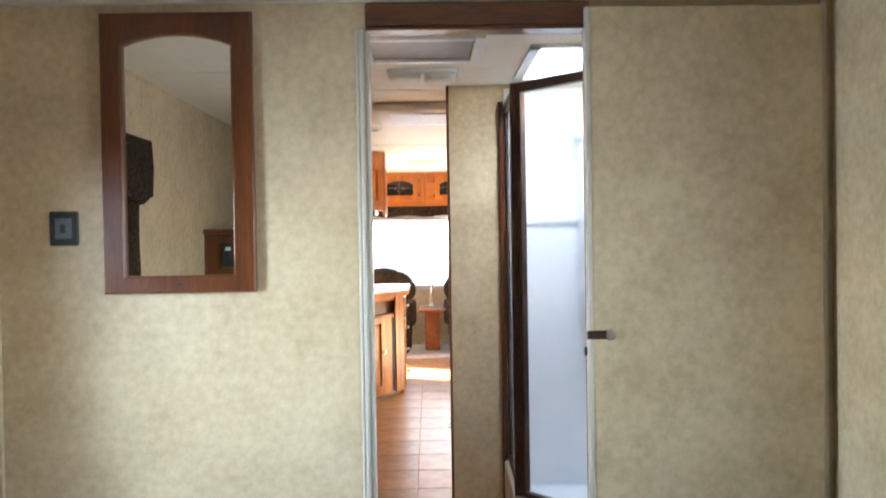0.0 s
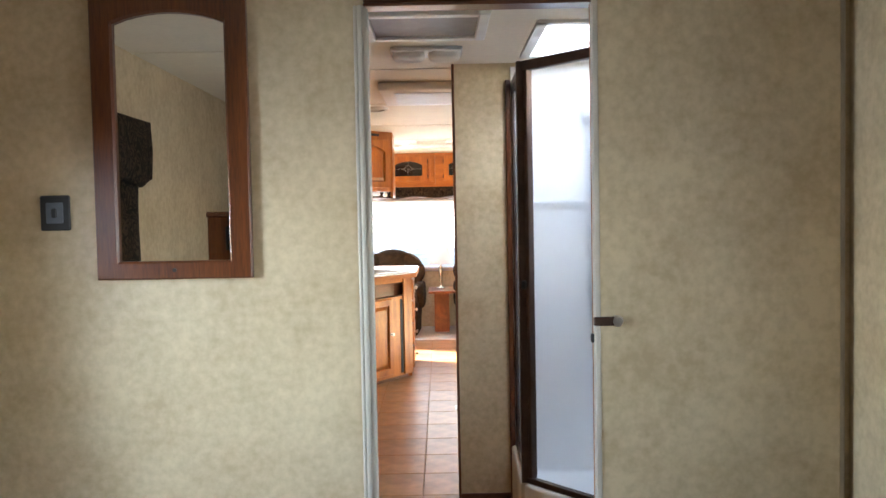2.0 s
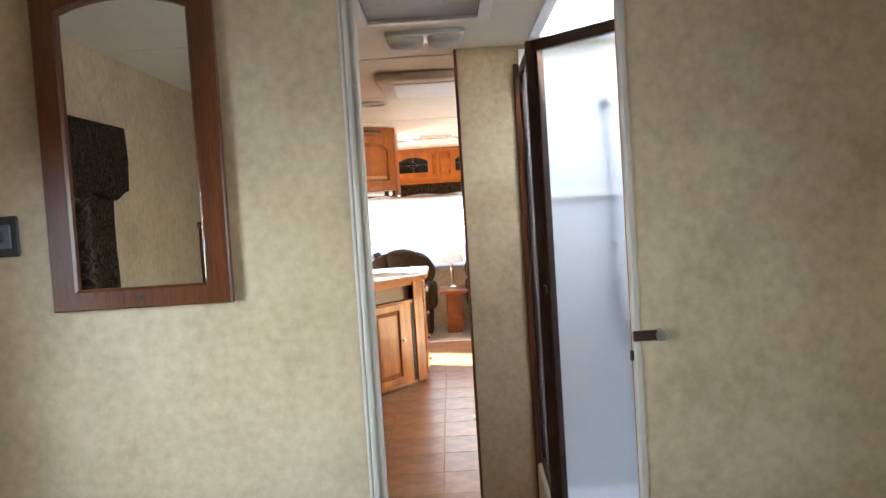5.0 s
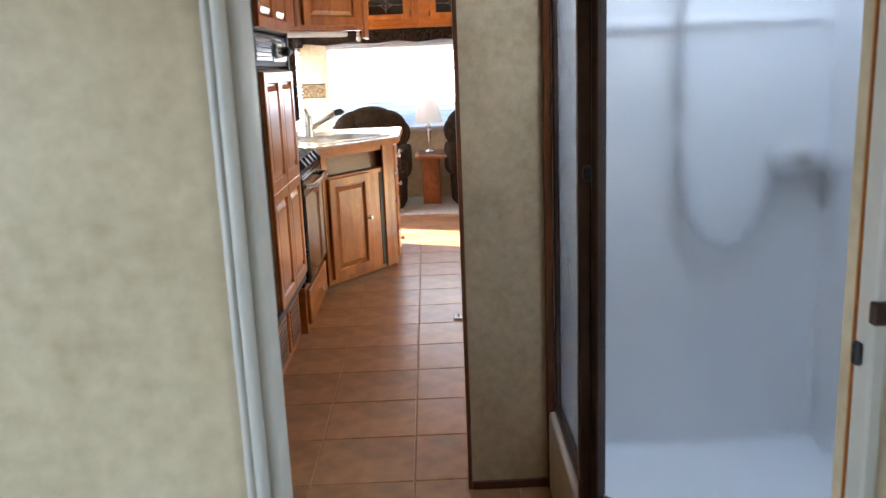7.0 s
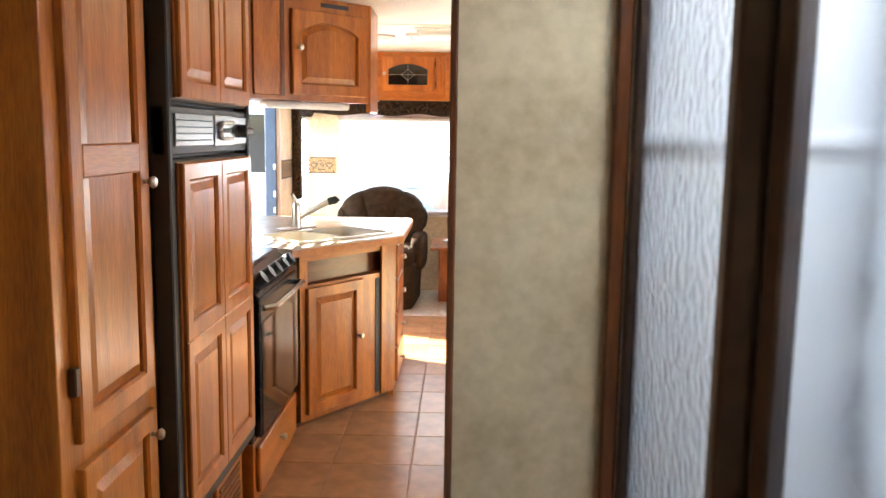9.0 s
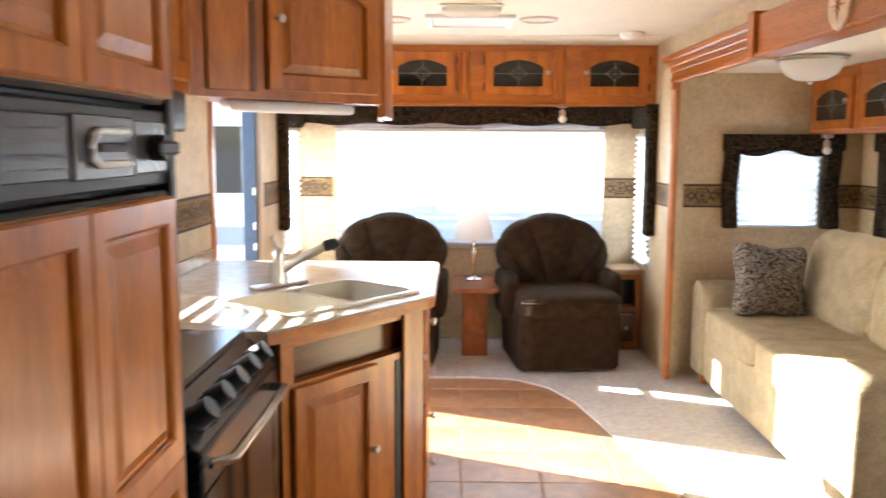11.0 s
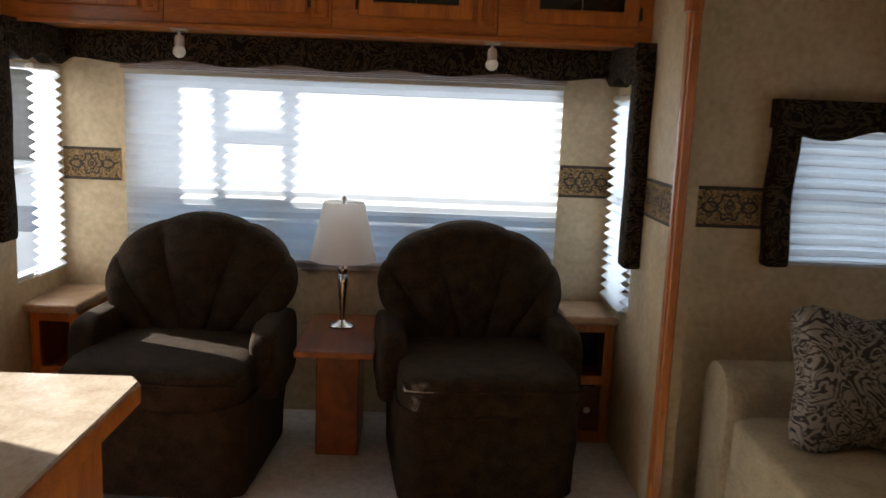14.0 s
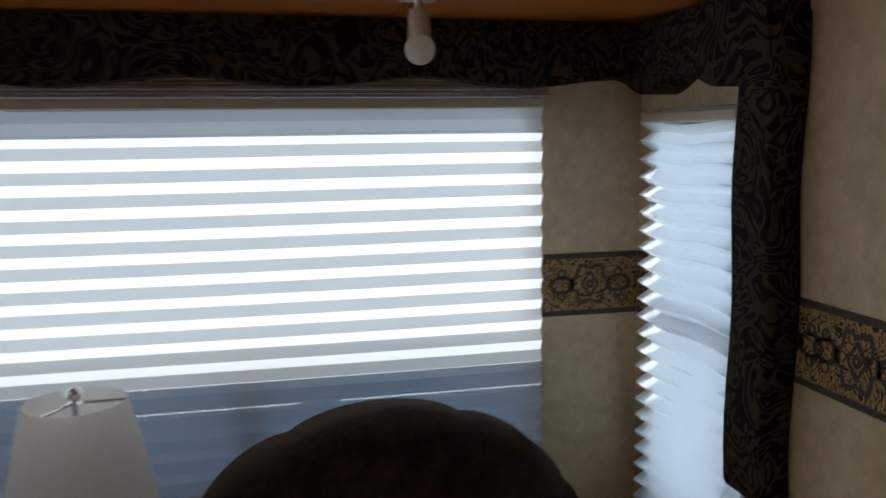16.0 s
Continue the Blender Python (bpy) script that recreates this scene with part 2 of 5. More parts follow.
# ---- building helpers ----
def box(bm, x0, y0, z0, x1, y1, z1, bevel=0.0, seg=1):
    r = bmesh.ops.create_cube(bm, size=1)
    v = r["verts"]
    bmesh.ops.transform(bm, verts=v, matrix=Matrix.LocRotScale(((x0 + x1) / 2, (y0 + y1) / 2, (z0 + z1) / 2), None, (abs(x1 - x0), abs(y1 - y0), abs(z1 - z0))))
    if bevel:
        es = list({e for w in v for e in w.link_edges})
        bmesh.ops.bevel(bm, geom=es, offset=bevel, segments=seg, affect="EDGES", profile=0.5)
    return bm


def B(*a, **k):
    return box(bmesh.new(), *a, **k)


def cyl(bm, p, q, r, r2=None, seg=16, caps=True):
    p, q = Vector(p), Vector(q)
    d = q - p
    m = Matrix.Translation((p + q) / 2) @ d.to_track_quat("Z", "Y").to_matrix().to_4x4()
    bmesh.ops.create_cone(bm, cap_ends=caps, segments=seg, radius1=r, radius2=r if r2 is None else r2, depth=d.length, matrix=m)
    return bm


def lathe(bm, prof, at=(0, 0, 0), seg=28):
    """Turn a profile of (radius, height) about a vertical axis."""
    rings = []
    for r, z in prof:
        rings.append([bm.verts.new((at[0] + r * math.cos(2 * math.pi * i / seg), at[1] + r * math.sin(2 * math.pi * i / seg), at[2] + z)) for i in range(seg)])
    for a, b in zip(rings, rings[1:]):
        for i in range(seg):
            bm.faces.new((a[i], a[(i + 1) % seg], b[(i + 1) % seg], b[i]))
    return bm


def soft(bm, c, s, e=0.35, n=24, wrinkle=0.0, m=None, seed=0.0):
    """A stuffed cushion: a rounded box of half sizes s round c, with slight wrinkles."""
    def f(w, k):
        return math.copysign(abs(w) ** k, w)
    rows = []
    for i in range(n + 1):
        a = -math.pi / 2 + math.pi * i / n
        row = []
        for j in range(2 * n):
            b = 2 * math.pi * j / (2 * n)
            p = Vector((f(math.cos(a), e) * f(math.cos(b), e) * s[0], f(math.cos(a), e) * f(math.sin(b), e) * s[1], f(math.sin(a), e) * s[2]))
            if wrinkle:
                p *= 1 + wrinkle * noise.noise(Vector((p.x * 9 + seed, p.y * 9, p.z * 9 + seed))) + 0.4 * wrinkle * noise.noise(Vector((p.x * 26 + seed, p.y * 8, p.z * 26)))
            if m:
                p = m @ p
            row.append(bm.verts.new(Vector(c) + p))
        rows.append(row)
    for a, b in zip(rows, rows[1:]):
        for j in range(2 * n):
            bm.faces.new((a[j], a[(j + 1) % (2 * n)], b[(j + 1) % (2 * n)], b[j]))
    bmesh.ops.remove_doubles(bm, verts=bm.verts, dist=1e-5)
    return bm


def tube(bm, pts, r, seg=10):
    """A round bar along a line of points."""
    pts = [Vector(p) for p in pts]
    rings = []
    for i, p in enumerate(pts):
        d = (pts[min(i + 1, len(pts) - 1)] - pts[max(i - 1, 0)]).normalized()
        q = d.to_track_quat("Z", "Y")
        rings.append([bm.verts.new(p + q @ Vector((r * math.cos(2 * math.pi * k / seg), r * math.sin(2 * math.pi * k / seg), 0))) for k in range(seg)])
    for a, b in zip(rings, rings[1:]):
        for k in range(seg):
            bm.faces.new((a[k], a[(k + 1) % seg], b[(k + 1) % seg], b[k]))
    bm.faces.new(rings[0][::-1]), bm.faces.new(rings[-1])
    return bm


def prism(bm, pts, z0, z1):
    """An upright prism on a plan outline."""
    lo = [bm.verts.new((x, y, z0)) for x, y in pts]
    hi = [bm.verts.new((x, y, z1)) for x, y in pts]
    bm.faces.new(lo[::-1]), bm.faces.new(hi)
    for i in range(len(pts)):
        j = (i + 1) % len(pts)
        bm.faces.new((lo[i], lo[j], hi[j], hi[i]))
    bmesh.ops.recalc_face_normals(bm, faces=bm.faces)
    return bm


def part(name, bm, material, parent=None, label="", smooth=False, kind=""):
    me = bpy.data.meshes.new(name)
    bmesh.ops.recalc_face_normals(bm, faces=bm.faces)
    bm.to_mesh(me)
    bm.free()
    me.materials.append(material)
    if smooth:
        me.polygons.foreach_set("use_smooth", [True] * len(me.polygons))
        me.set_sharp_from_angle(angle=radians(50))
    ob = new(name, me)
    if parent:
        ob.parent = parent
    return tagged(ob, label, kind=kind)


def thing(name, label, category, group="", at=None):
    ob = new(name)
    ob.empty_display_size = 0.1
    if at:
        ob.matrix_world = at
    return tagged(ob, label, category, group)


def structure(name, bm, material, label, category="wall", smooth=False):
    ob = part(name, bm, material, None, label, smooth, "structure")
    return tagged(ob, category=category)


def panel_wall(axis, a, b, u0, u1, z0, z1, holes):
    """A wall between a and b on its axis, from u0 to u1 along it, with openings (ua, ub, za, zb)."""
    bm = bmesh.new()
    us = sorted({u0, u1, *[h[0] for h in holes], *[h[1] for h in holes]})
    for p, q in zip(us, us[1:]):
        zs = [(z0, z1)]
        for h in holes:
            if h[0] <= p and h[1] >= q:
                zs = [s for l, k in zs for s in ((l, min(k, h[2])), (max(l, h[3]), k)) if s[1] - s[0] > 1e-4]
        for l, k in zs:
            box(bm, *((a, p, l, b, q, k) if axis == "x" else (p, a, l, q, b, k)))
    return bm


# cabinet fronts, built facing -y with the lower left corner at the origin
def arch_pts(x0, x1, z0, z1, rise, n=10):
    pts = [(x0, z0), (x1, z0), (x1, z1 - rise)]
    if rise:
        for i in range(1, n):
            s = i / n
            pts.append((x1 + (x0 - x1) * s, z1 - rise + rise * math.sin(math.pi * s) ** 0.8))
    pts.append((x0, z1 - rise))
    return pts


def loops(bm, rings):
    vs = [[bm.verts.new((x, y, z)) for x, z in pts] for pts, y in rings]
    for a, b in zip(vs, vs[1:]):
        for i in range(len(a)):
            j = (i + 1) % len(a)
            bm.faces.new((a[i], a[j], b[j], b[i]))
    return vs


def inset(pts, d):
    cx, cz = (min(p[0] for p in pts) + max(p[0] for p in pts)) / 2, (min(p[1] for p in pts) + max(p[1] for p in pts)) / 2
    w, h = max(p[0] for p in pts) - min(p[0] for p in pts), max(p[1] for p in pts) - min(p[1] for p in pts)
    return [(cx + (x - cx) * (w - 2 * d) / w, cz + (z - cz) * (h - 2 * d) / h) for x, z in pts]


def frame_bm(w, h, stile, rise, t=0.02, bottom=None):
    inner = arch_pts(stile, w - stile, bottom or stile, h - stile, rise)
    outer = [(0, 0), (w, 0), (w, h)] + [(x, h) for x, z in inner[3:-1]] + [(0, h)]
    o2 = inset(outer, 0.004)
    bm = bmesh.new()
    loops(bm, [(outer, t), (outer, 0.004), (o2, 0), (inset(inner, -0.006), 0), (inner, 0.007), (inner, t)])
    return bm, inner


def knob(parent, x, z, y=0.0, material=None):
    bm = lathe(bmesh.new(), [(0.001, 0.03), (0.011, 0.029), (0.015, 0.022), (0.012, 0.015), (0.006, 0.01), (0.007, 0.0)], seg=14)
    bmesh.ops.rotate(bm, verts=bm.verts, matrix=Matrix.Rotation(radians(90), 3, "X"))
    bmesh.ops.translate(bm, verts=bm.verts, vec=(x, y, z))
    return part("knob", bm, material or NICKEL, parent, "round satin nickel knob", True)


def cab_door(parent, x, y, z, w, h, rise=0.0, knob_at=None, panes=None, name="door", split=None):
    """A framed cabinet door with raised panel (or dark leaded glass), hung on parent."""
    bm, inner = frame_bm(w, h, min(0.055, w * 0.2), rise)
    bmesh.ops.translate(bm, verts=bm.verts, vec=(x, y - 0.02, z))
    d = part(name, bm, OAK, parent)
    if panes:
        g = bmesh.new()
        g.faces.new([g.verts.new((px + x, y - 0.008, pz + z)) for px, pz in inner])
        part("pane", g, DARKPANE, d, "dark smoked glass pane")
        c = bmesh.new()
        x0, x1 = inner[0][0] + x, inner[1][0] + x
        zc = z + (inner[0][1] + inner[2][1]) / 2 + 0.02
        xm = (x0 + x1) / 2
        for q in ((x0, zc), (x1, zc), (xm, z + inner[0][1]), (xm, z + h - 0.06)):
            cyl(c, (xm, y - 0.010, zc), (q[0], y - 0.010, q[1]), 0.0018, seg=5)
        for sx, sz in ((1, 1), (1, -1), (-1, 1), (-1, -1)):
            cyl(c, (xm + sx * 0.05, y - 0.010, zc), (xm, y - 0.010, zc + sz * 0.045), 0.0015, seg=5)
            cyl(c, (xm + sx * 0.022, y - 0.010, zc + sz * 0.018), (xm + sx * 0.07, y - 0.010, zc), 0.0012, seg=5)
        part("leading", c, LEAD, d, "star-shaped lead came")
    else:
        p = bmesh.new()
        vs = loops(p, [(inner, y - 0.006 + 0.002), (inset(inner, 0.008), y - 0.006), (inset(inner, 0.03), y - 0.016)])
        p.faces.new(vs[-1])
        for v in p.verts:
            v.co.x += x
            v.co.z += z
        part("raised_panel", p, OAK, d)
    if knob_at:
        knob(d, x + knob_at[0], z + knob_at[1], y - 0.02)
    return d


# ---- structure ----
XL, XR, H = -1.20, 1.22, 2.05
T = 0.06
rear = panel_wall("y", 7.56, 7.56 + T, XL - T, XR + T, 0, H, [(-0.90, 0.97, 0.70, 1.575)])
structure("wall_rear", rear, WALL, "beige mottled wallpaper wall behind the recliners")
structure("wall_left", panel_wall("x", XL - T, XL, -3.3, 7.56, 0, H, [(5.50, 6.42, 0.0, 1.90), (7.11, 7.50, 0.66, 1.52), (-0.84, -0.42, 0.85, 1.6), (4.03, 4.66, 0.97, 1.42)]), WALL, "beige mottled wallpaper wall with the entry door")
structure("wall_right", panel_wall("x", XR, XR + T, -3.3, 7.56, 0, H, [(2.45, 6.575, 0.0, 1.80), (7.12, 7.48, 0.62, 1.50), (-1.45, -0.45, 0.85, 1.6)]), WALL, "beige mottled wallpaper wall with the slide-out opening")
structure("wall_bedroom", panel_wall("y", 0.0, 0.05, XL, XR, 0, H, [(-0.12, 0.512, 0.0, 1.935)]), WALL, "mottled tan wallpaper partition with a doorway")
structure("wall_front", B(XL - T, -3.36, 0, XR + T, -3.3, H), WALL, "mottled tan wallpaper wall behind the bed")
structure("wall_hall", B(0.150, 1.562, 0, XR, 1.602, H), WALL, "mottled tan wallpaper wall end beside the shower")
structure("wall_bath", panel_wall("x", -0.50, -0.46, 0.05, 1.25, 0, H, [(0.62, 1.225, 0.0, 1.90)]), WALL, "mottled tan wallpaper wall with a wooden door")
structure("wall_bath_back", B(XL, 1.25, 0, -0.46, 1.29, H), WALL, "plain partition behind the pantry")
# slide-out
# The second opening is assumed and lets the kitchen fill lamp in.
structure("wall_slide_outer", panel_wall("x", 2.37, 2.43, 2.40, 6.75, 0, 1.90, [(4.95, 6.26, 0.80, 1.42), (2.75, 3.85, 0.80, 1.42)]), WALL, "beige wallpaper slide-out wall with a window")
structure("wall_slide_end", panel_wall("y", 6.69, 6.75, XR + T, 2.37, 0, 1.90, [(1.62, 2.12, 0.92, 1.42)]), WALL, "beige wallpaper slide-out end wall with a small window")
structure("wall_slide_near", B(XR + T, 2.40, 0, 2.37, 2.45, 1.90), WALL, "beige wallpaper slide-out end wall")
structure("ceiling_slide", B(XR + T, 2.40, 1.845, 2.43, 6.75, 1.90), CEIL, "cream panelled slide-out ceiling", "ceiling")
c = bmesh.new()
for x0, y0, x1, y1 in ((XL - T, -3.36, XR + T, 0.75), (XL - T, 0.75, 0.48, 1.35), (1.05, 0.75, XR + T, 1.35), (XL - T, 1.35, XR + T, 7.62)):
    box(c, x0, y0, H, x1, y1, H + 0.05)
for y in (1.66, 2.9, 4.15, 5.38, 6.6, -1.2):
    box(c, XL, y, H - 0.004, XR, y + 0.018, H + 0.002)
structure("ceiling", c, CEIL, "cream panelled ceiling with thin seam strips", "ceiling")
c = bmesh.new()
for x0, y0, x1, y1 in ((0.44, 0.71, 0.48, 1.39), (1.05, 0.71, 1.09, 1.39), (0.44, 0.71, 1.09, 0.75), (0.44, 1.35, 1.09, 1.39)):
    box(c, x0, y0, H - 0.012, x1, y1, H + 0.22)
skyl = structure("window_skylight", c, WHITE, "white skylight well above the shower", "skylight")

base = bmesh.new()
box(base, XL - T, -3.36, -0.08, XR + T, 7.62, -0.002)
floor = structure("floor", base, GROUT, "floor of brown slate-look tiles with pale joints", "floor")
CURVE = [(-1.2, 6.55), (-0.4, 6.54), (0.05, 6.56), (0.3, 6.52), (0.48, 6.36), (0.6, 6.08), (0.68, 5.7), (0.76, 5.3), (0.86, 4.9), (1.0, 4.4), (1.22, 3.9)]
ca = bmesh.new()
prism(ca, CURVE + [(1.28, 3.9), (1.28, 2.45), (2.37, 2.45), (2.37, 6.69), (1.28, 6.69), (1.22, 7.56), (-1.2, 7.56)], -0.02, 0.010)
carpet = structure("carpet", ca, CARPET, "pale grey-beige cut pile carpet with a curved edge", "carpet")
structure("carpet_bedroom", B(XL, -3.3, -0.002, XR, -0.03, 0.012), CARPET, "pale grey-beige bedroom carpet", "carpet")

# mouldings
for name, x0, x1 in (("trim_jamb_left", -0.165, -0.112), ):
    tb = bmesh.new()
    for k, (a, b, d) in enumerate(((-0.154, -0.142, 0.008), (-0.143, -0.129, 0.014), (-0.130, -0.116, 0.006))):
        box(tb, a, -d, 0, b, 0.054, 1.935, 0.005, 2)
    structure(name, tb, CREAM, "cream ribbed door jamb moulding", "moulding", True)
tb = bmesh.new()
box(tb, -0.124, -0.022, 1.937, 0.516, 0.052, 2.006, 0.004)
box(tb, -0.124, -0.030, 1.926, 0.516, 0.04, 1.936, 0.003)
structure("trim_header", tb, DARKWOOD_H, "dark stained wooden header over the doorway", "moulding")
structure("trim_ceiling_bedroom", B(XL, -0.016, 2.012, XR, 0.0, H, bevel=0.005), CREAM, "cream cove strip under the ceiling", "moulding")
structure("trim_corner_bedroom", B(1.180, -0.02, 0, 1.200, 0.0, 2.012, bevel=0.005), CREAM, "cream strip beside the sliding door", "moulding")
structure("trim_corner_left", B(XL, -0.012, 0, XL + 0.02, 0.0, 2.012, bevel=0.005), WALL, "tan corner strip", "moulding")
structure("trim_hall_end", B(0.138, 1.556, 0, 0.150, 1.608, H, bevel=0.003), DARKWOOD, "dark brown strip on the wall end", "moulding")
structure("trim_shower_wall", B(0.385, 1.542, 0, 0.410, 1.562, 1.97, bevel=0.004), DARKWOOD, "brown strip where wall meets shower", "moulding")
structure("baseboard_hall", B(0.15, 1.552, 0, 0.385, 1.562, 0.03, bevel=0.003), DARKWOOD_H, "thin dark baseboard", "baseboard")
# slide-out trim
tb = bmesh.new()
box(tb, XR - 0.022, 6.53, 0, XR + 0.01, 6.582, 1.79, 0.004)
box(tb, XR - 0.03, 6.544, 0, XR - 0.018, 6.568, 1.79, 0.004)
box(tb, XR - 0.036, 6.522, 1.735, XR + 0.01, 6.588, 1.778, 0.005)
structure("trim_slide_post", tb, OAK, "oak upright moulding at the slide-out opening", "moulding")
tb = bmesh.new()
for k, (z0, z1, d) in enumerate(((1.775, 1.80, 0.035), (1.798, 1.835, 0.025), (1.833, 1.865, 0.035), (1.863, 1.895, 0.05), (1.893, 1.925, 0.075))):
    box(tb, XR - d, 5.10, z0, XR + 0.01, 6.565 + d, z1, 0.004)
structure("trim_slide_cornice", tb, OAK_Y, "stepped oak cornice over the slide-out", "moulding")
tb = bmesh.new()
box(tb, XR - 0.09, 2.45, 1.775, XR + 0.005, 5.05, 1.93, 0.004)
box(tb, XR - 0.098, 2.45, 1.765, XR + 0.005, 5.05, 1.78, 0.004)
box(tb, XR - 0.11, 5.04, 1.76, XR + 0.005, 5.11, 1.945, 0.005)
structure("trim_slide_beam", tb, OAK_Y, "plain oak beam over the slide-out", "moulding")
tb = lathe(bmesh.new(), [(0.001, 0.012), (0.07, 0.012), (0.076, 0.008), (0.08, 0.0)], seg=32)
em = thing("compass_medallion", "round pale wooden medallion with a carved compass star", "medallion", at=pose(XR - 0.092, 4.31, 1.845, 0, -90, 0))
part("disc", tb, mat("pale_oak", (0.72, 0.50, 0.30), 0.4, 0, 0.1, 30, 0.05), em, smooth=True)
st = bmesh.new()
for k in range(8):
    a = k * math.pi / 4
    r = 0.06 if k % 2 == 0 else 0.035
    o = st.verts.new((0, 0, 0.017))
    st.faces.new((o, st.verts.new((0.01 * math.cos(a - 0.5), 0.01 * math.sin(a - 0.5), 0.0135)), st.verts.new((r * math.cos(a), r * math.sin(a), 0.0135)), st.verts.new((0.01 * math.cos(a + 0.5), 0.01 * math.sin(a + 0.5), 0.0135))))
part("star", st, OAK, em, "carved brown star")

# wallpaper border strips with dark edges
def border(name, x0, y0, x1, y1):
    bm = B(x0, y0, 1.054, x1, y1, 1.172)
    s = structure(name, bm, BORDER, "scrollwork wallpaper border in tan and dark brown", "border")
    e = bmesh.new()
    for z0, z1 in ((1.042, 1.054), (1.172, 1.184)):
        box(e, min(x0, x1), min(y0, y1), z0, max(x0, x1), max(y0, y1), z1)
    part("border_edge", e, BORDER_EDGE, s)
    # medallions and linking scrolls, slightly proud of the paper
    along_x = abs(x1 - x0) > abs(y1 - y0)
    lo, hi = (min(x0, x1), max(x0, x1)) if along_x else (min(y0, y1), max(y0, y1))
    face = min(y0, y1) - 0.0012 if along_x else (min(x0, x1) - 0.0012 if x0 > 0 else max(x0, x1) + 0.0012)
    sc = bmesh.new()
    def ring(u, z, r0, r1, sx=1.0, n=20, lobes=0):
        va, vb = [], []
        for i in range(n):
            t = 2 * math.pi * i / n
            k = 1 + 0.16 * math.cos(lobes * t) if lobes else 1
            for lst, r in ((va, r0), (vb, r1)):
                uu = min(hi - 0.002, max(lo + 0.002, u + sx * r * k * math.cos(t)))
                zz = z + r * k * math.sin(t)
                lst.append(sc.verts.new((uu, face, zz) if along_x else (face, uu, zz)))
        for i in range(n):
            j = (i + 1) % n
            sc.faces.new((va[i], va[j], vb[j], vb[i]))
    n_ = max(1, round((hi - lo) / 0.19))
    for k in range(n_):
        u = lo + (hi - lo) * (k + 0.5) / n_
        ring(u, 1.113, 0.038, 0.047, 1.0, 24, 6)
        ring(u, 1.113, 0.018, 0.027, 0.7, 20, 4)
        ring(u, 1.113, 0.003, 0.010)
        for sgn in (-1, 1):
            ring(u + sgn * 0.068, 1.113, 0.014, 0.021, 1.5, 18)
            ring(u + sgn * 0.068, 1.138, 0.006, 0.011)
            ring(u + sgn * 0.068, 1.088, 0.006, 0.011)
    part("scroll_motif", sc, BORDER_EDGE, s)


border("border_rear_left", XL + 0.004, 7.556, -0.945, 7.5602)
border("border_rear_right", 0.985, 7.556, XR - 0.004, 7.5602)
border("border_right", XR - 0.003, 6.585, XR + 0.001, 7.10)
border("border_right_corner", XR - 0.003, 7.49, XR + 0.001, 7.556)
border("border_slide_end", XR + T + 0.02, 6.687, 1.56, 6.691)
border("border_slide_end_far", 2.18, 6.687, 2.366, 6.691)
border("border_slide_side", 2.367, 6.36, 2.371, 6.686)
border("border_left_near", XL - 0.001, 4.70, XL + 0.003, 5.45)
border("border_left", XL - 0.001, 6.47, XL + 0.003, 7.0)


# ---- windows ----
def window(name, axis, at, u0, u1, z0, z1, side, bars=(), depth=0.055):
    """A window frame and pane in a wall opening; side is the way into the room."""
    w = thing(name, "aluminium-framed caravan window with daylight behind", "window")
    tagged(w, kind="structure")
    def bx(bm, ua, ub, za, zb, d0, d1):
        p, q = at + d0, at + d1
        return box(bm, *((p, ua, za, q, ub, zb) if axis == "x" else (ua, p, za, ub, q, zb)), 0.003)
    f = bmesh.new()
    k = 0.022
    for ua, ub, za, zb in ((u0, u0 + k, z0, z1), (u1 - k, u1, z0, z1), (u0 + k, u1 - k, z0, z0 + k), (u0 + k, u1 - k, z1 - k, z1)):
        bx(f, ua, ub, za, zb, 0.008, depth)
    part("window_frame", f, ALU, w)
    for z in bars:
        part("sash_bar", bx(bmesh.new(), u0 + k, u1 - k, z - 0.014, z + 0.014, 0.015, depth - 0.01), ALU, w)
    g = bmesh.new()
    p = at + depth * 0.6
    g.faces.new([g.verts.new(v) for v in (((p, u0, z0), (p, u1, z0), (p, u1, z1), (p, u0, z1)) if axis == "x" else ((u0, p, z0), (u1, p, z0), (u1, p, z1), (u0, p, z1)))])
    pn = part("pane", g, PANE, w)
    pn.visible_shadow = False
    return w


rw = window("window_1", "y", 7.56, -0.90, 0.97, 0.70, 1.575, 1, (1.0,))
# Added tinted sheet, dims the blind below the sash bar.
part("lower_shade_tint", B(-0.876, 7.604, 0.724, 0.946, 7.606, 0.985), SHADE_TINT, rw, "tinted sheet over the lower sashes, added to shade the blind")
for x in (-0.28, 0.34):
    part("sash_stile", B(x - 0.016, 7.575, 0.724, x + 0.016, 7.60, 0.986, bevel=0.002), ALU, rw)
window("window_2", "x", XR, 7.12, 7.48, 0.62, 1.50, 1, (1.06,))
window("window_3", "x", XL - T, 7.11, 7.50, 0.66, 1.52, 1, (1.10,))
window("window_4", "x", 2.37, 4.95, 6.26, 0.80, 1.42, 1, (1.16,))
window("window_5", "y", 6.69, 1.62, 2.12, 0.92, 1.42, 1, (1.16,))
window("window_6", "x", XL - T, -0.84, -0.42, 0.85, 1.60, 1)
window("window_8", "x", XL - T, 4.03, 4.66, 0.97, 1.42, 1)
# Unseen window, added to frame the fill lamp's opening.
window("assumed_window", "x", 2.37, 2.75, 3.85, 0.80, 1.42, 1, (1.16,))
window("window_7", "x", XR, -1.45, -0.45, 0.85, 1.60, 1)
sill = B(-0.93, 7.535, 0.675, 1.0, 7.562, 0.70, bevel=0.005)
structure("window_sill", sill, ALU, "grey aluminium sill under the wide window", "sill")


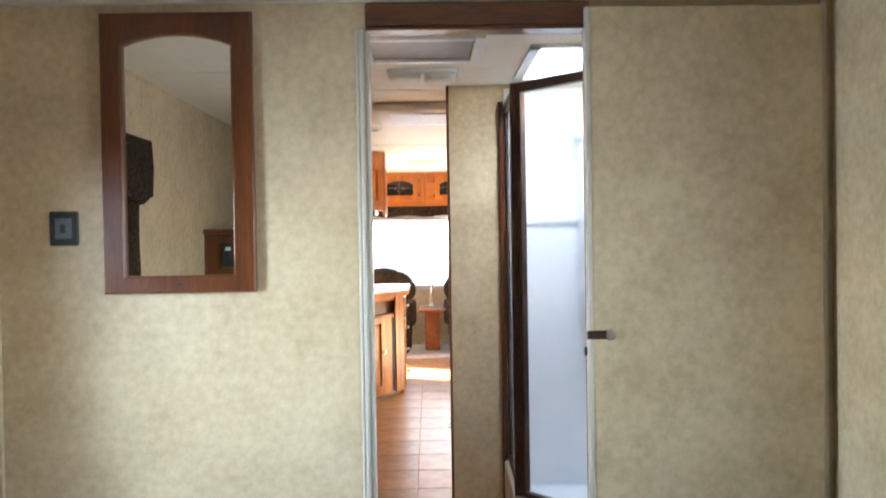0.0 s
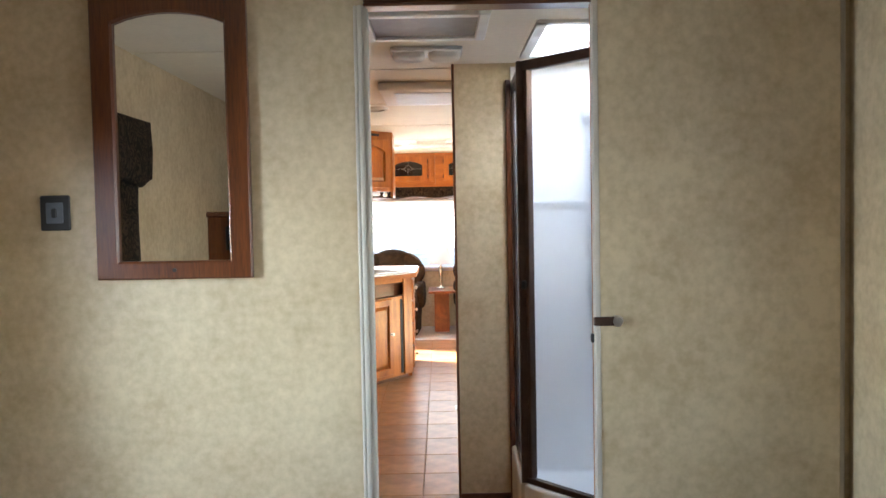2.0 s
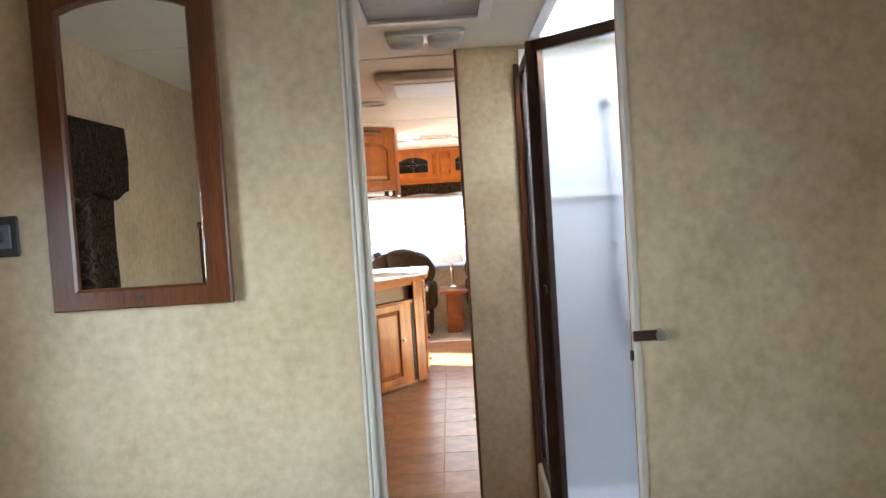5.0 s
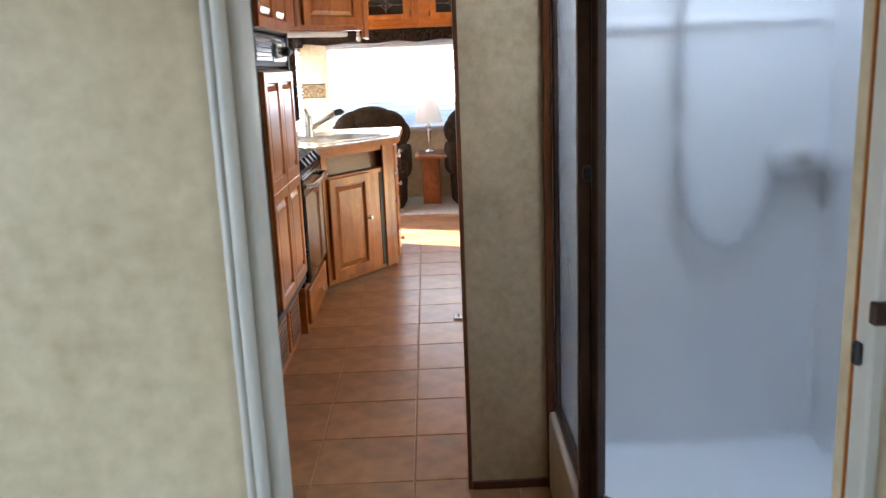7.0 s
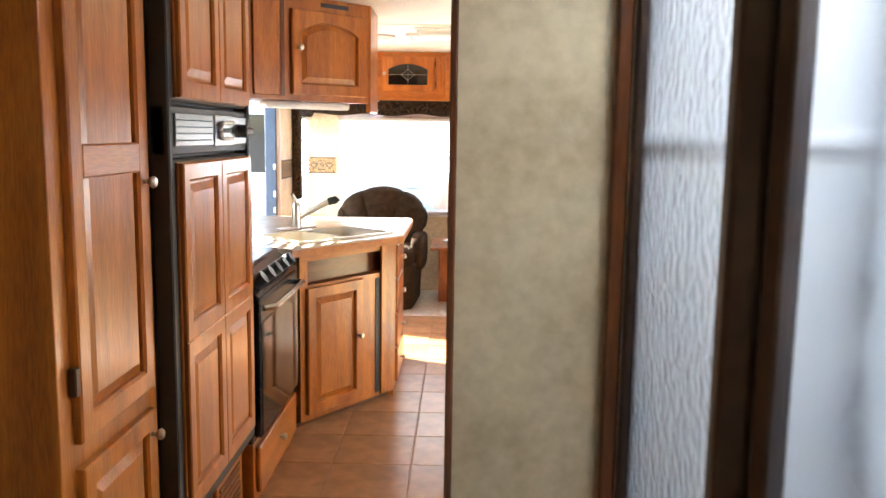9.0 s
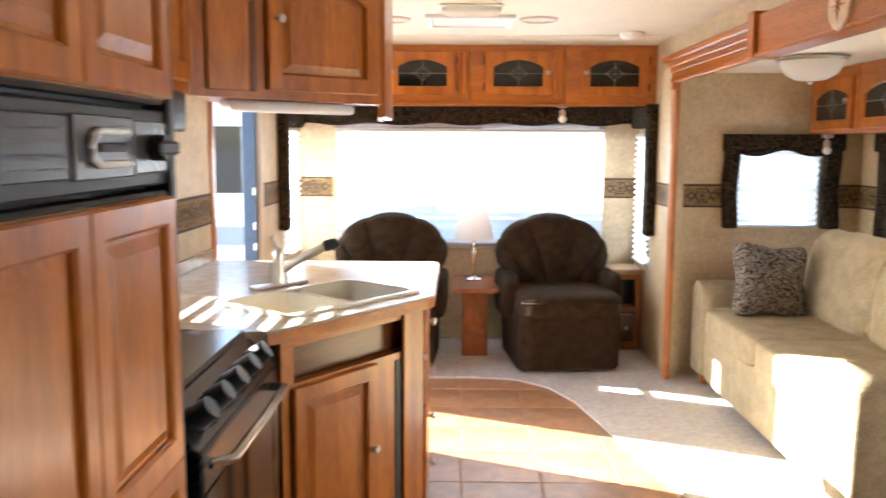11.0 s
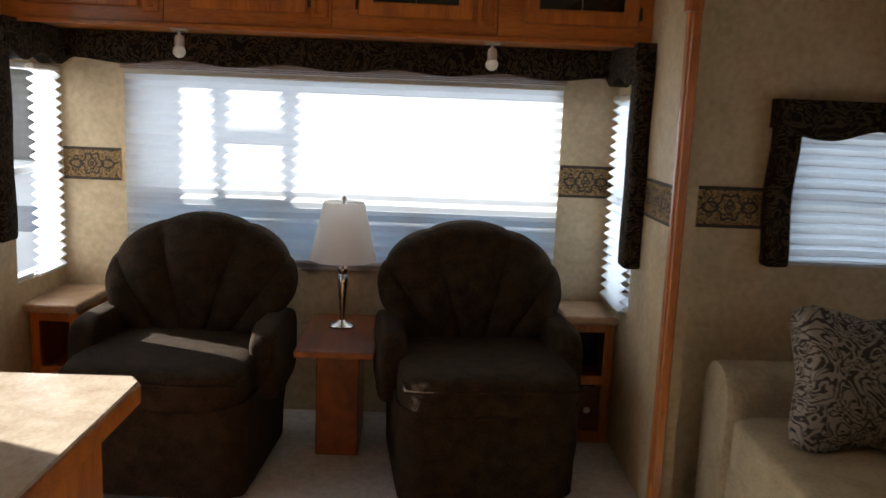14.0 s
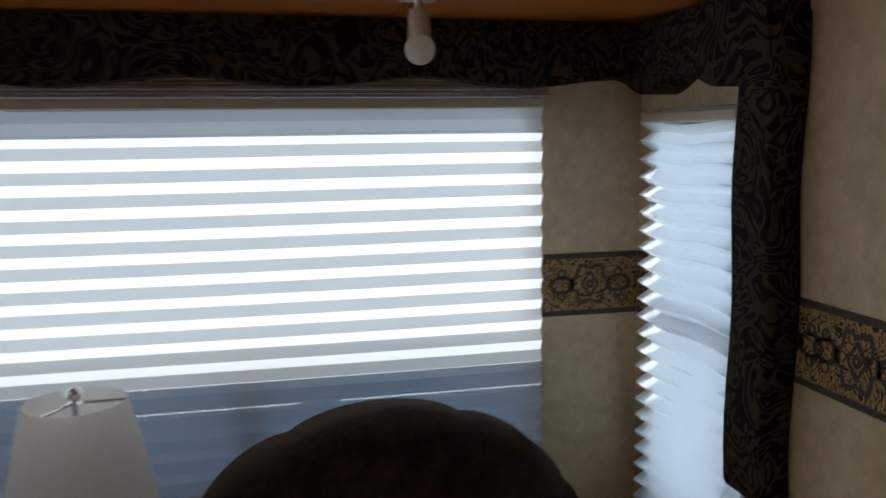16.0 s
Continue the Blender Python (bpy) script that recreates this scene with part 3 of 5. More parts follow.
def pleated(name, axis, at, u0, u1, z0, z1, label, depth=0.03, pitch=0.038, wobble=0.0, rails=True):
    """A pleated shade: zigzag cloth between a head rail and a bottom rail."""
    w = thing(name, label, "blind")
    n = max(2, int((z1 - z0) / (pitch / 2)))
    bm = bmesh.new()
    cols = 12
    rows = []
    for i in range(n + 1):
        z = z1 + (z0 - z1) * i / n
        d = depth * (0.5 if i % 2 else -0.5)
        row = []
        for j in range(cols + 1):
            s = j / cols
            u = u0 + (u1 - u0) * s
            k = wobble * math.sin(math.pi * s) * math.sin(5 * s + z * 6)
            row.append(bm.verts.new((at + d + k * 0.5, u, z + k) if axis == "x" else (u, at + d + k * 0.5, z + k)))
        rows.append(row)
    for a, b in zip(rows, rows[1:]):
        for j in range(cols):
            bm.faces.new((a[j], a[j + 1], b[j + 1], b[j]))
    part("pleated_cloth", bm, BLIND, w)
    if rails:
        for nm, za, zb, m in (("head_rail", z1, z1 + 0.022, CREAM), ("bottom_rail", z0 - 0.014, z0, ALU)):
            r = B(*((at - 0.014, u0, za, at + 0.014, u1, zb) if axis == "x" else (u0, at - 0.014, za, u1, at + 0.014, zb)), bevel=0.003)
            part(nm, r, m, w)
    return w


rb = pleated("pleated_blind", "y", 7.528, -0.915, 0.975, 0.722, 1.505, "white pleated blind drawn down over the wide rear window", depth=0.012, pitch=0.046, wobble=0.002)
for k in range(5):
    part("folded_pleat", B(-0.925, 7.508 + 0.003 * (k % 2), 1.529 + k * 0.008, 0.985, 7.545, 1.535 + k * 0.008, bevel=0.002), STACK, rb, "brown folded pleats above the head rail")
pleated("pleated_blind", "x", XR - 0.022, 7.13, 7.49, 0.63, 1.47, "white pleated blind drawn down the narrow side window", wobble=0.006)
pleated("pleated_blind", "x", XL + 0.022, 7.24, 7.49, 0.68, 1.50, "white pleated blind drawn down the narrow side window", wobble=0.004)
pleated("pleated_blind", "x", 2.345, 4.96, 6.25, 0.83, 1.44, "white pleated blind drawn over the sofa window", wobble=0.003)
pleated("pleated_blind", "y", 6.665, 1.63, 2.11, 0.94, 1.42, "white pleated blind drawn over the small window", wobble=0.003)


def valance(name, axis, at, u0, u1, z0, z1, d, label, waves=4, amp=0.018):
    """A padded fabric pelmet with a wavy lower edge; d is how far it stands out."""
    bm = bmesh.new()
    n = 48
    for i in range(n):
        a, b = u0 + (u1 - u0) * i / n, u0 + (u1 - u0) * (i + 1) / n
        za = z0 + amp * math.cos(2 * math.pi * waves * i / n)
        zb = z0 + amp * math.cos(2 * math.pi * waves * (i + 1) / n)
        fa = [(at, a, za), (at + d, a, za), (at + d * 1.06, a, (za + z1) / 2), (at + d, a, z1), (at, a, z1)]
        fb = [(at, b, zb), (at + d, b, zb), (at + d * 1.06, b, (zb + z1) / 2), (at + d, b, z1), (at, b, z1)]
        if axis == "y":
            fa, fb = [(y, x, z) for x, y, z in fa], [(y, x, z) for x, y, z in fb]
        va, vb = [bm.verts.new(p) for p in fa], [bm.verts.new(p) for p in fb]
        for k in range(5):
            bm.faces.new((va[k], va[(k + 1) % 5], vb[(k + 1) % 5], vb[k]))
        if i == 0:
            bm.faces.new(va)
        if i == n - 1:
            bm.faces.new(vb)
    bmesh.ops.remove_doubles(bm, verts=bm.verts, dist=1e-5)
    w = thing(name, label, "valance")
    part("pelmet", bm, VAL, w, smooth=True)
    return w


def leg(w, axis, at, u0, u1, z0, z1, d):
    bm = B(*((min(at, at + d), u0, z0, max(at, at + d), u1, z1) if axis == "x" else (u0, min(at, at + d), z0, u1, max(at, at + d), z1)), bevel=0.012, seg=2)
    bmesh.ops.subdivide_edges(bm, edges=[e for e in bm.edges if abs(e.verts[0].co.z - e.verts[1].co.z) > 0.2], cuts=12)
    for v in bm.verts:
        k = 0.006 * math.sin(v.co.z * 15)
        if axis == "x":
            v.co.y += k
        else:
            v.co.x += k
    part("side_panel", bm, VAL, w, smooth=True)


valance("valance", "y", 7.55, XL + 0.07, XR - 0.07, 1.555, 1.676, -0.10, "dark floral brocade valance across the rear window", 5, 0.010)
v = valance("valance", "x", XR, 6.99, 7.545, 1.545, 1.675, -0.07, "dark floral brocade valance with a side panel", 2)
leg(v, "x", XR, 6.98, 7.09, 0.83, 1.64, -0.065)
v = valance("valance", "x", XL, 6.96, 7.545, 1.545, 1.675, 0.07, "dark floral brocade valance with a side panel", 2)
leg(v, "x", XL, 6.90, 7.01, 0.86, 1.64, 0.065)
v = valance("valance", "x", 2.37, 4.84, 6.39, 1.355, 1.484, -0.075, "scalloped dark floral valance over the sofa window", 3, 0.03)
leg(v, "x", 2.37, 6.27, 6.37, 0.83, 1.44, -0.065)
leg(v, "x", 2.37, 4.84, 4.94, 0.83, 1.44, -0.065)
v = valance("valance", "y", 6.69, 1.54, 2.24, 1.37, 1.484, -0.075, "dark floral brocade valance around the small window", 2)
leg(v, "y", 6.69, 1.54, 1.625, 0.92, 1.44, -0.065)
leg(v, "y", 6.69, 2.13, 2.23, 0.92, 1.44, -0.065)
v = valance("valance", "x", XL, -1.10, -0.28, 1.5, 1.75, 0.10, "dark valance with a long side panel", 3)
leg(v, "x", XL, -0.42, -0.28, 0.45, 1.7, 0.045)
leg(v, "x", XL, -1.06, -0.85, 0.45, 1.7, 0.06)
v = valance("valance", "x", XR, -1.6, -0.44, 1.75, 1.95, -0.08, "dark valance over the bedroom window", 3)
leg(v, "x", XR, -0.56, -0.46, 0.8, 1.8, -0.03)

vb = thing("venetian_blind", "white slatted blind in the kitchen window", "blind")
part("head_rail", B(XL - 0.03, 4.04, 1.39, XL - 0.005, 4.65, 1.415, bevel=0.003), WHITE, vb)
for k in range(11):
    s_ = B(-0.014, -0.30, -0.001, 0.014, 0.30, 0.001)
    bmesh.ops.transform(s_, verts=s_.verts, matrix=pose(XL - 0.018, 4.345, 1.0 + k * 0.036, 0, -8, 0))
    part("slat", s_, WHITE, vb)
# ---- entry door and outside ----
ed = thing("entry_door_frame", "white entry door frame with dark seal and strike plate", "door frame")
tagged(ed, kind="structure")
for nm, y0, y1, z0, z1, m in (("jamb", 5.455, 5.505, 0, 1.92, OAK), ("jamb", 6.415, 6.46, 0, 1.92, CREAM), ("head", 5.505, 6.415, 1.895, 1.92, CREAM)):
    part(nm, B(XL - T - 0.01, y0, z0, XL + 0.012, y1, z1, bevel=0.003), m, ed)
part("seal", B(XL - T - 0.03, 6.375, 0, XL - 0.01, 6.413, 1.895, bevel=0.003), mat("door_edge_blue", (0.06, 0.09, 0.14), 0.4, 0.2, 0.1, 20, 0.0), ed, "dark blue-grey door edge")
for z in (1.12, 0.92, 0.80):
    part("strike_plate", B(XL - 0.03, 6.366, z, XL - 0.012, 6.376, z + 0.045, bevel=0.002), STEEL, ed)
part("seal", B(XL - T - 0.02, 5.506, 0, XL - 0.02, 5.516, 1.895), BLACKM, ed)

g = bmesh.new()
bmesh.ops.create_grid(g, x_segments=20, y_segments=20, size=400)
gr = structure("ground", g, ASPHALT, "pale sunlit gravel and asphalt lot", "ground")
gr.location.z = -0.75


def truck(at):
    t = thing("pickup_truck", "dark pickup truck parked on the sunlit lot", "truck", at=at)
    b = bmesh.new()
    box(b, -2.6, -0.95, 0.45, 2.6, 0.95, 1.05, 0.12, 3)
    part("body", b, CARPAINT, t, smooth=True)
    cb = B(-0.9, -0.85, 1.0, 1.2, 0.85, 1.75, bevel=0.2, seg=3)
    part("cab", cb, CARPAINT, t, smooth=True)
    for y in (-0.86, 0.86):
        part("side_window", B(-0.65, y - 0.01, 1.2, 0.95, y + 0.01, 1.6, bevel=0.004), DARKPANE, t)
        part("bumper", B(-2.7 if y < 0 else 2.55, -0.9, 0.5, -2.55 if y < 0 else 2.7, 0.9, 0.68, bevel=0.03), CHROME, t)
        for x in (-1.7, 1.7):
            wl = part("wheel", cyl(bmesh.new(), (x, y - 0.12, 0.4), (x, y + 0.12, 0.4), 0.4, seg=24), BLACKM, t)
            part("rim", cyl(bmesh.new(), (x, y - 0.13, 0.4), (x, y + 0.13, 0.4), 0.22, seg=16), STEEL, wl)


truck(pose(-13, 21, -0.75, 0, 0, 50))
truck(pose(-19, 24, -0.75, 0, 0, 20))
# Unseen trailer, added to keep sky light off the lower rear window.
nr = thing("parked_trailer", "assumed white trailer added behind the rear window to block sky light", "trailer", at=pose(0.3, 11.5, -0.75))
part("body", B(-4.5, -1.2, 0.5, 4.5, 1.2, 3.0, bevel=0.15, seg=2), RVSIDE, nr)
part("stripe", B(-4.4, -1.21, 1.1, 4.4, -1.19, 1.3), mat("stripe_grey", (0.2, 0.23, 0.28), 0.5, 0, 0.05, 5, 0), nr)
for x in (-3.0, -0.6, 2.4):
    part("window", B(x - 0.5, -1.215, 1.65, x + 0.5, -1.19, 2.35, bevel=0.01), DARKPANE, nr)
for x in (-0.6, 0.6):
    part("wheel", cyl(bmesh.new(), (x, -1.15, 0.38), (x, -0.8, 0.38), 0.38, seg=20), BLACKM, nr)
nb = thing("parked_trailer", "white travel trailer parked behind the lot", "trailer", at=pose(-24, 44, -0.75, 0, 0, 35))
part("body", B(-5, -1.2, 0.6, 5, 1.2, 3.1, bevel=0.15, seg=2), RVSIDE, nb)
for x in (-3.2, 0.2, 3):
    part("window", B(x - 0.6, -1.215, 1.6, x + 0.6, -1.19, 2.4, bevel=0.01), DARKPANE, nb)
for x in (-0.6, 0.6):
    part("wheel", cyl(bmesh.new(), (x, -1.1, 0.38), (x, -0.8, 0.38), 0.38, seg=20), BLACKM, nb)


# ladder fixed to the outside of the rear wall
ld = thing("roof_ladder", "aluminium roof ladder on the outside of the rear wall", "ladder")
for x in (-1.06, -0.76):
    part("rail", tube(bmesh.new(), [(x, 7.76, -0.2), (x, 7.76, 1.95), (x, 7.74, 2.10), (x, 7.62, 2.16)], 0.018), ALU, ld, smooth=True)
    for z in (0.2, 1.9):
        part("bracket", cyl(bmesh.new(), (x, 7.62, z), (x, 7.76, z), 0.012, seg=10), ALU, ld)
for z in (0.02, 0.32, 0.62, 0.92, 1.22, 1.52, 1.82):
    part("rung", B(-1.06, 7.742, z - 0.018, -0.76, 7.778, z + 0.018, bevel=0.006), ALU, ld)

# ---- bedroom ----
mi = thing("wall_mirror", "arched mirror in a dark stained oak frame on the wall", "mirror", at=pose(-0.877, -0.002, 1.19))
mw, mh = 0.43, 0.795
bm, inner = frame_bm(mw, mh, 0.062, 0.03, 0.022, bottom=0.05)
for v in bm.verts:
    v.co.y -= 0.022
part("frame", bm, DARKWOOD, mi)
g = bmesh.new()
g.faces.new([g.verts.new((x, -0.006, z)) for x, z in inner])
part("glass", g, MIRROR, mi, "silvered mirror glass")
part("backing", B(0.01, -0.004, 0.01, mw - 0.01, 0, mh - 0.01), BLACKM, mi)
part("screw", cyl(bmesh.new(), (mw / 2, -0.024, 0.025), (mw / 2, -0.02, 0.025), 0.006, seg=10), BLACKM, mi)

sw = thing("light_switch", "black light switch plate with a grey rocker", "switch", at=pose(-1.036, -0.001, 1.33))
part("plate", B(0, -0.008, 0, 0.084, 0, 0.098, bevel=0.004), BLACKM, sw)
part("insert", B(0.018, -0.011, 0.02, 0.066, -0.007, 0.078, bevel=0.002), mat("switch_grey", (0.12, 0.14, 0.17), 0.4, 0, 0.1, 40, 0), sw, "grey rocker panel")
part("rocker", B(0.034, -0.017, 0.036, 0.05, -0.010, 0.062, bevel=0.003), BLACKM, sw)

sl = thing("sliding_door", "open wallpapered sliding door with a bronze latch", "door")
part("panel", B(0.512, -0.036, 0.015, 1.178, -0.006, 1.985, bevel=0.002), WALL, sl)
part("edge_strip", B(0.498, -0.039, 0.015, 0.514, -0.004, 1.985, bevel=0.003), CREAM, sl, "cream edge strip")
part("edge_strip", B(0.497, -0.004, 0.015, 0.505, 0.0, 1.985), OAK, sl, "thin oak edge")
la = part("latch", B(0.494, -0.046, 1.04, 0.552, -0.034, 1.064, bevel=0.002), BRONZE, sl, "bronze latch plate")
part("latch_knob", lathe(bmesh.new(), [(0.001, 0.016), (0.012, 0.015), (0.016, 0.006), (0.016, 0)], seg=16), NICKEL, la, smooth=True).matrix_basis = pose(0.56, -0.036, 1.052, 90)
part("latch", B(0.490, -0.024, 0.99, 0.498, -0.012, 1.015, bevel=0.002), BLACKM, sl, "black edge catch")

bd = thing("bed", "low bed with a mauve-brown quilted cover", "bed", at=pose(0.70, -1.85, 0))
part("base", B(-0.46, -1.4, 0.012, 0.5, 1.25, 0.35, bevel=0.01), DARKWOOD, bd)
part("mattress", soft(bmesh.new(), (0.0, 0, 0.475), (0.50, 1.37, 0.165), 0.14, 40, 0.015), QUILT, bd, "mauve-brown quilted cover", True)

tw = thing("bedroom_cabinet", "dark oak bedside cabinet with black switches", "cabinet", at=pose(XL, -3.28, 0))
part("body", B(0, 0, 0.012, 0.36, 1.05, 1.36, bevel=0.004), DARKWOOD, tw)
part("top", B(-0.0, 0, 1.36, 0.39, 1.08, 1.39, bevel=0.006), DARKWOOD_H, tw)
for x in (0.10, 0.21):
    part("switch_panel", B(x, 1.05, 1.18, x + 0.075, 1.064, 1.31, bevel=0.003), BLACKM, tw)
    part("button", B(x + 0.02, 1.064, 1.27, x + 0.05, 1.068, 1.29, bevel=0.001), WHITE, tw)

# ---- hall, bath door, shower ----
dr = thing("bathroom_door", "closed smooth light oak door with a metal lever", "door")
part("slab", B(-0.492, 0.625, 0.02, -0.452, 1.22, 1.89, bevel=0.003), SLAB, dr)
lv = part("lever_rose", cyl(bmesh.new(), (-0.452, 1.12, 0.90), (-0.436, 1.12, 0.90), 0.03, seg=20), BRONZE, dr, "dark metal rose")
part("lever", tube(bmesh.new(), [(-0.44, 1.12, 0.90), (-0.41, 1.12, 0.90), (-0.395, 1.11, 0.90), (-0.392, 1.07, 0.898), (-0.394, 1.02, 0.90)], 0.009), STEEL, lv, "steel lever handle", True)

sh = thing("shower", "corner shower with bronze frame and rain glass", "shower")
PTS = [(0.425, 1.545), (0.415, 1.00), (0.815, 0.54), (XR - 0.012, 0.54)]
pan = bmesh.new()
prism(pan, [(0.392, 1.555), (0.385, 0.985), (0.80, 0.505), (XR - 0.004, 0.505), (XR - 0.004, 1.555)], 0.0, 0.14)
part("pan", pan, FIBRE, sh, "white fibreglass pan")
for i, (p, q) in enumerate(zip(PTS, PTS[1:])):
    d = Vector((q[0] - p[0], q[1] - p[1], 0))
    L, ang = d.length, math.degrees(math.atan2(d.y, d.x))
    M = pose(p[0], p[1], 0, 0, 0, ang)
    cb = B(0, -0.035, 0.0, L, 0.035, 0.262, bevel=0.012, seg=2)
    bmesh.ops.transform(cb, verts=cb.verts, matrix=M)
    part("curb", cb, FIBRE if i else CREAM, sh, smooth=True)
    for nm, z0, z1 in (("bottom_rail", 0.262, 0.285), ("top_rail", 1.915, 1.955)):
        r = B(0, -0.016, z0, L, 0.016, z1, bevel=0.003)
        bmesh.ops.transform(r, verts=r.verts, matrix=M)
        part(nm, r, BRONZE, sh)
    g = B(0.012, -0.003, 0.285, L - 0.012, 0.003, 1.915)
    bmesh.ops.transform(g, verts=g.verts, matrix=M)
    o = part("glass_panel", g, RAIN, sh, "rippled obscure glass")
    o.visible_shadow = False
    if i == 1:
        for u in (0.014, L - 0.035):
            s = B(u, -0.018, 0.285, u + 0.018, 0.018, 1.92, bevel=0.003)
            bmesh.ops.transform(s, verts=s.verts, matrix=M)
            part("door_stile", s, BRONZE, sh)
        hn = B(0.0, -0.034, 1.05, 0.022, -0.014, 1.085, bevel=0.006)
        bmesh.ops.transform(hn, verts=hn.verts, matrix=M)
        part("door_pull", hn, BLACKM, sh)
for x, y in PTS:
    part("post", B(x - (0.030 if (x, y) == PTS[1] else 0.013), y - 0.013, 0.262, x + 0.013, y + 0.013, 1.955, bevel=0.004), BRONZE, sh)
wl = bmesh.new()
box(wl, 0.41, 1.545, 0.14, XR - 0.004, 1.558, 2.03, 0.003)
box(wl, XR - 0.016, 0.52, 0.14, XR - 0.003, 1.545, 2.03, 0.003)
box(wl, 0.42, 1.532, 1.385, XR - 0.016, 1.55, 1.415, 0.008, 3)
part("surround", wl, FIBRE, sh, "white moulded surround with a ledge")
fa = part("tap_plate", B(1.03, 1.525, 0.965, 1.20, 1.546, 1.035, bevel=0.01, seg=2), CHROME, sh)
for x in (1.065, 1.165):
    tp = part("tap", lathe(bmesh.new(), [(0.001, 0.06), (0.022, 0.058), (0.03, 0.045), (0.03, 0.02), (0.02, 0.012), (0.024, 0.0)], seg=18), CHROME, fa, "chrome round tap", True)
    tp.matrix_basis = pose(x, 1.527, 1.0, 90)
part("hose", tube(bmesh.new(), [(0.77, 1.53, 1.85), (0.77, 1.51, 1.6), (0.765, 1.51, 1.2), (0.765, 1.51, 1.0), (0.785, 1.51, 0.87), (0.84, 1.51, 0.79), (0.91, 1.51, 0.765), (0.98, 1.51, 0.81), (1.04, 1.515, 0.92), (1.05, 1.52, 0.97)], 0.012), ALU, sh, "grey shower hose", True)
part("shower_head", soft(bmesh.new(), (0.77, 1.49, 1.82), (0.03, 0.05, 0.06), 0.7, 10), WHITE, sh, smooth=True)

# ---- kitchen along the left wall ----
pa = thing("pantry_cabinet", "tall honey oak pantry with raised panel doors", "pantry", at=pose(-0.63, 1.84, 0, 0, 0, 90))
part("body", B(0, 0.0, 0.0, 0.52, 0.56, H - 0.005, bevel=0.002), OAK, pa)
d = cab_door(pa, 0.06, 0, 0.755, 0.40, 1.16, 0, (0.375, 0.52))
part("mid_rail", B(0.11, -0.021, 1.30, 0.41, -0.003, 1.37, bevel=0.004), OAK_H, d)
d2 = cab_door(pa, 0.06, 0, 0.10, 0.40, 0.60, 0, (0.37, 0.54))
for d_, zs in ((d, (0.86, 1.80)), (d2, (0.2, 0.58))):
    for z in zs:
        part("hinge", B(0.042, -0.018, z, 0.064, -0.001, z + 0.06, bevel=0.003), BRONZE, d_)

fr = thing("refrigerator", "built-in refrigerator with oak panelled doors and black trim", "refrigerator", at=pose(-0.63, 2.37, 0, 0, 0, 90))
part("body", B(0.0, 0.0, 0.30, 0.80, 0.56, H - 0.005, bevel=0.002), BLACKM, fr)
for nm, z0, z1 in (("fridge_door", 0.345, 1.325), ("freezer_door", 1.475, 1.99)):
    dd = part(nm, B(0.03, -0.045, z0, 0.77, -0.002, z1, bevel=0.006), BLACKM, fr)
    fm = bmesh.new()
    zs = [z0 + 0.01, (z0 + z1) / 2, z1 - 0.01] if nm == "fridge_door" else [z0 + 0.01, z1 - 0.01]
    box(fm, 0.05, -0.053, z0 + 0.008, 0.75, -0.044, z1 - 0.008, 0.002)
    part("oak_face", fm, OAK, dd, "honey oak face")
    for a, b in zip(zs, zs[1:]):
        for x0 in (0.055, 0.40):
            f2, inn = frame_bm(0.345, b - a, 0.05, 0.0, 0.014)
            vs = loops(f2, [(inn, 0.012), (inset(inn, 0.008), 0.012), (inset(inn, 0.03), 0.003)])
            f2.faces.new(vs[-1])
            for v in f2.verts:
                v.co += Vector((x0, -0.067, a))
            part("raised_panel", f2, OAK, dd)
cp = part("control_panel", B(0.0, -0.04, 1.335, 0.80, -0.002, 1.465, bevel=0.004), BLACKM, fr, "black control panel strip")
SILVER = mat("panel_silver", (0.13, 0.135, 0.14), 0.25, 0.4, 0.06, 60, 0.02)
part("louvre_plate", B(0.06, -0.046, 1.358, 0.39, -0.039, 1.445, bevel=0.002), SILVER, cp, "grey grooved plate")
for k in range(4):
    part("groove", B(0.07, -0.0475, 1.372 + k * 0.018, 0.38, -0.0455, 1.375 + k * 0.018), BLACKM, cp)
ds_ = part("display", B(0.40, -0.048, 1.355, 0.61, -0.039, 1.448, bevel=0.002), SILVER, cp, "grey display plate")
part("latch_loop", tube(bmesh.new(), [(0.58, -0.052, 1.425), (0.47, -0.054, 1.425), (0.445, -0.054, 1.415), (0.44, -0.054, 1.40), (0.445, -0.054, 1.386), (0.47, -0.054, 1.376), (0.58, -0.052, 1.376)], 0.006, 8), WHITE, ds_, "white loop-shaped latch", True)
part("latch_slot", B(0.48, -0.051, 1.394, 0.57, -0.047, 1.408, bevel=0.002), BLACKM, ds_)
part("dial_plate", B(0.62, -0.045, 1.358, 0.78, -0.039, 1.445, bevel=0.002), SILVER, cp)
dk = part("dial", cyl(bmesh.new(), (0.70, -0.07, 1.40), (0.70, -0.045, 1.40), 0.022, seg=18), BLACKM, cp)
part("dial_grip", B(0.655, -0.078, 1.388, 0.745, -0.062, 1.412, bevel=0.005), BLACKM, dk)
for x in (0.0, 0.775):
    part("side_trim", B(x, -0.05, 0.30, x + 0.025, 0.0, H - 0.01, bevel=0.004), BLACKM, fr)
part("bottom_trim", B(0.0, -0.05, 0.30, 0.80, 0.0, 0.338, bevel=0.004), BLACKM, fr)
gp = thing("fridge_base_cabinet", "low oak base with louvred vents under the refrigerator", "cabinet", at=pose(-0.63, 2.37, 0, 0, 0, 90))
part("body", B(0.0, 0.0, 0.0, 0.80, 0.56, 0.298, bevel=0.002), OAK_H, gp)
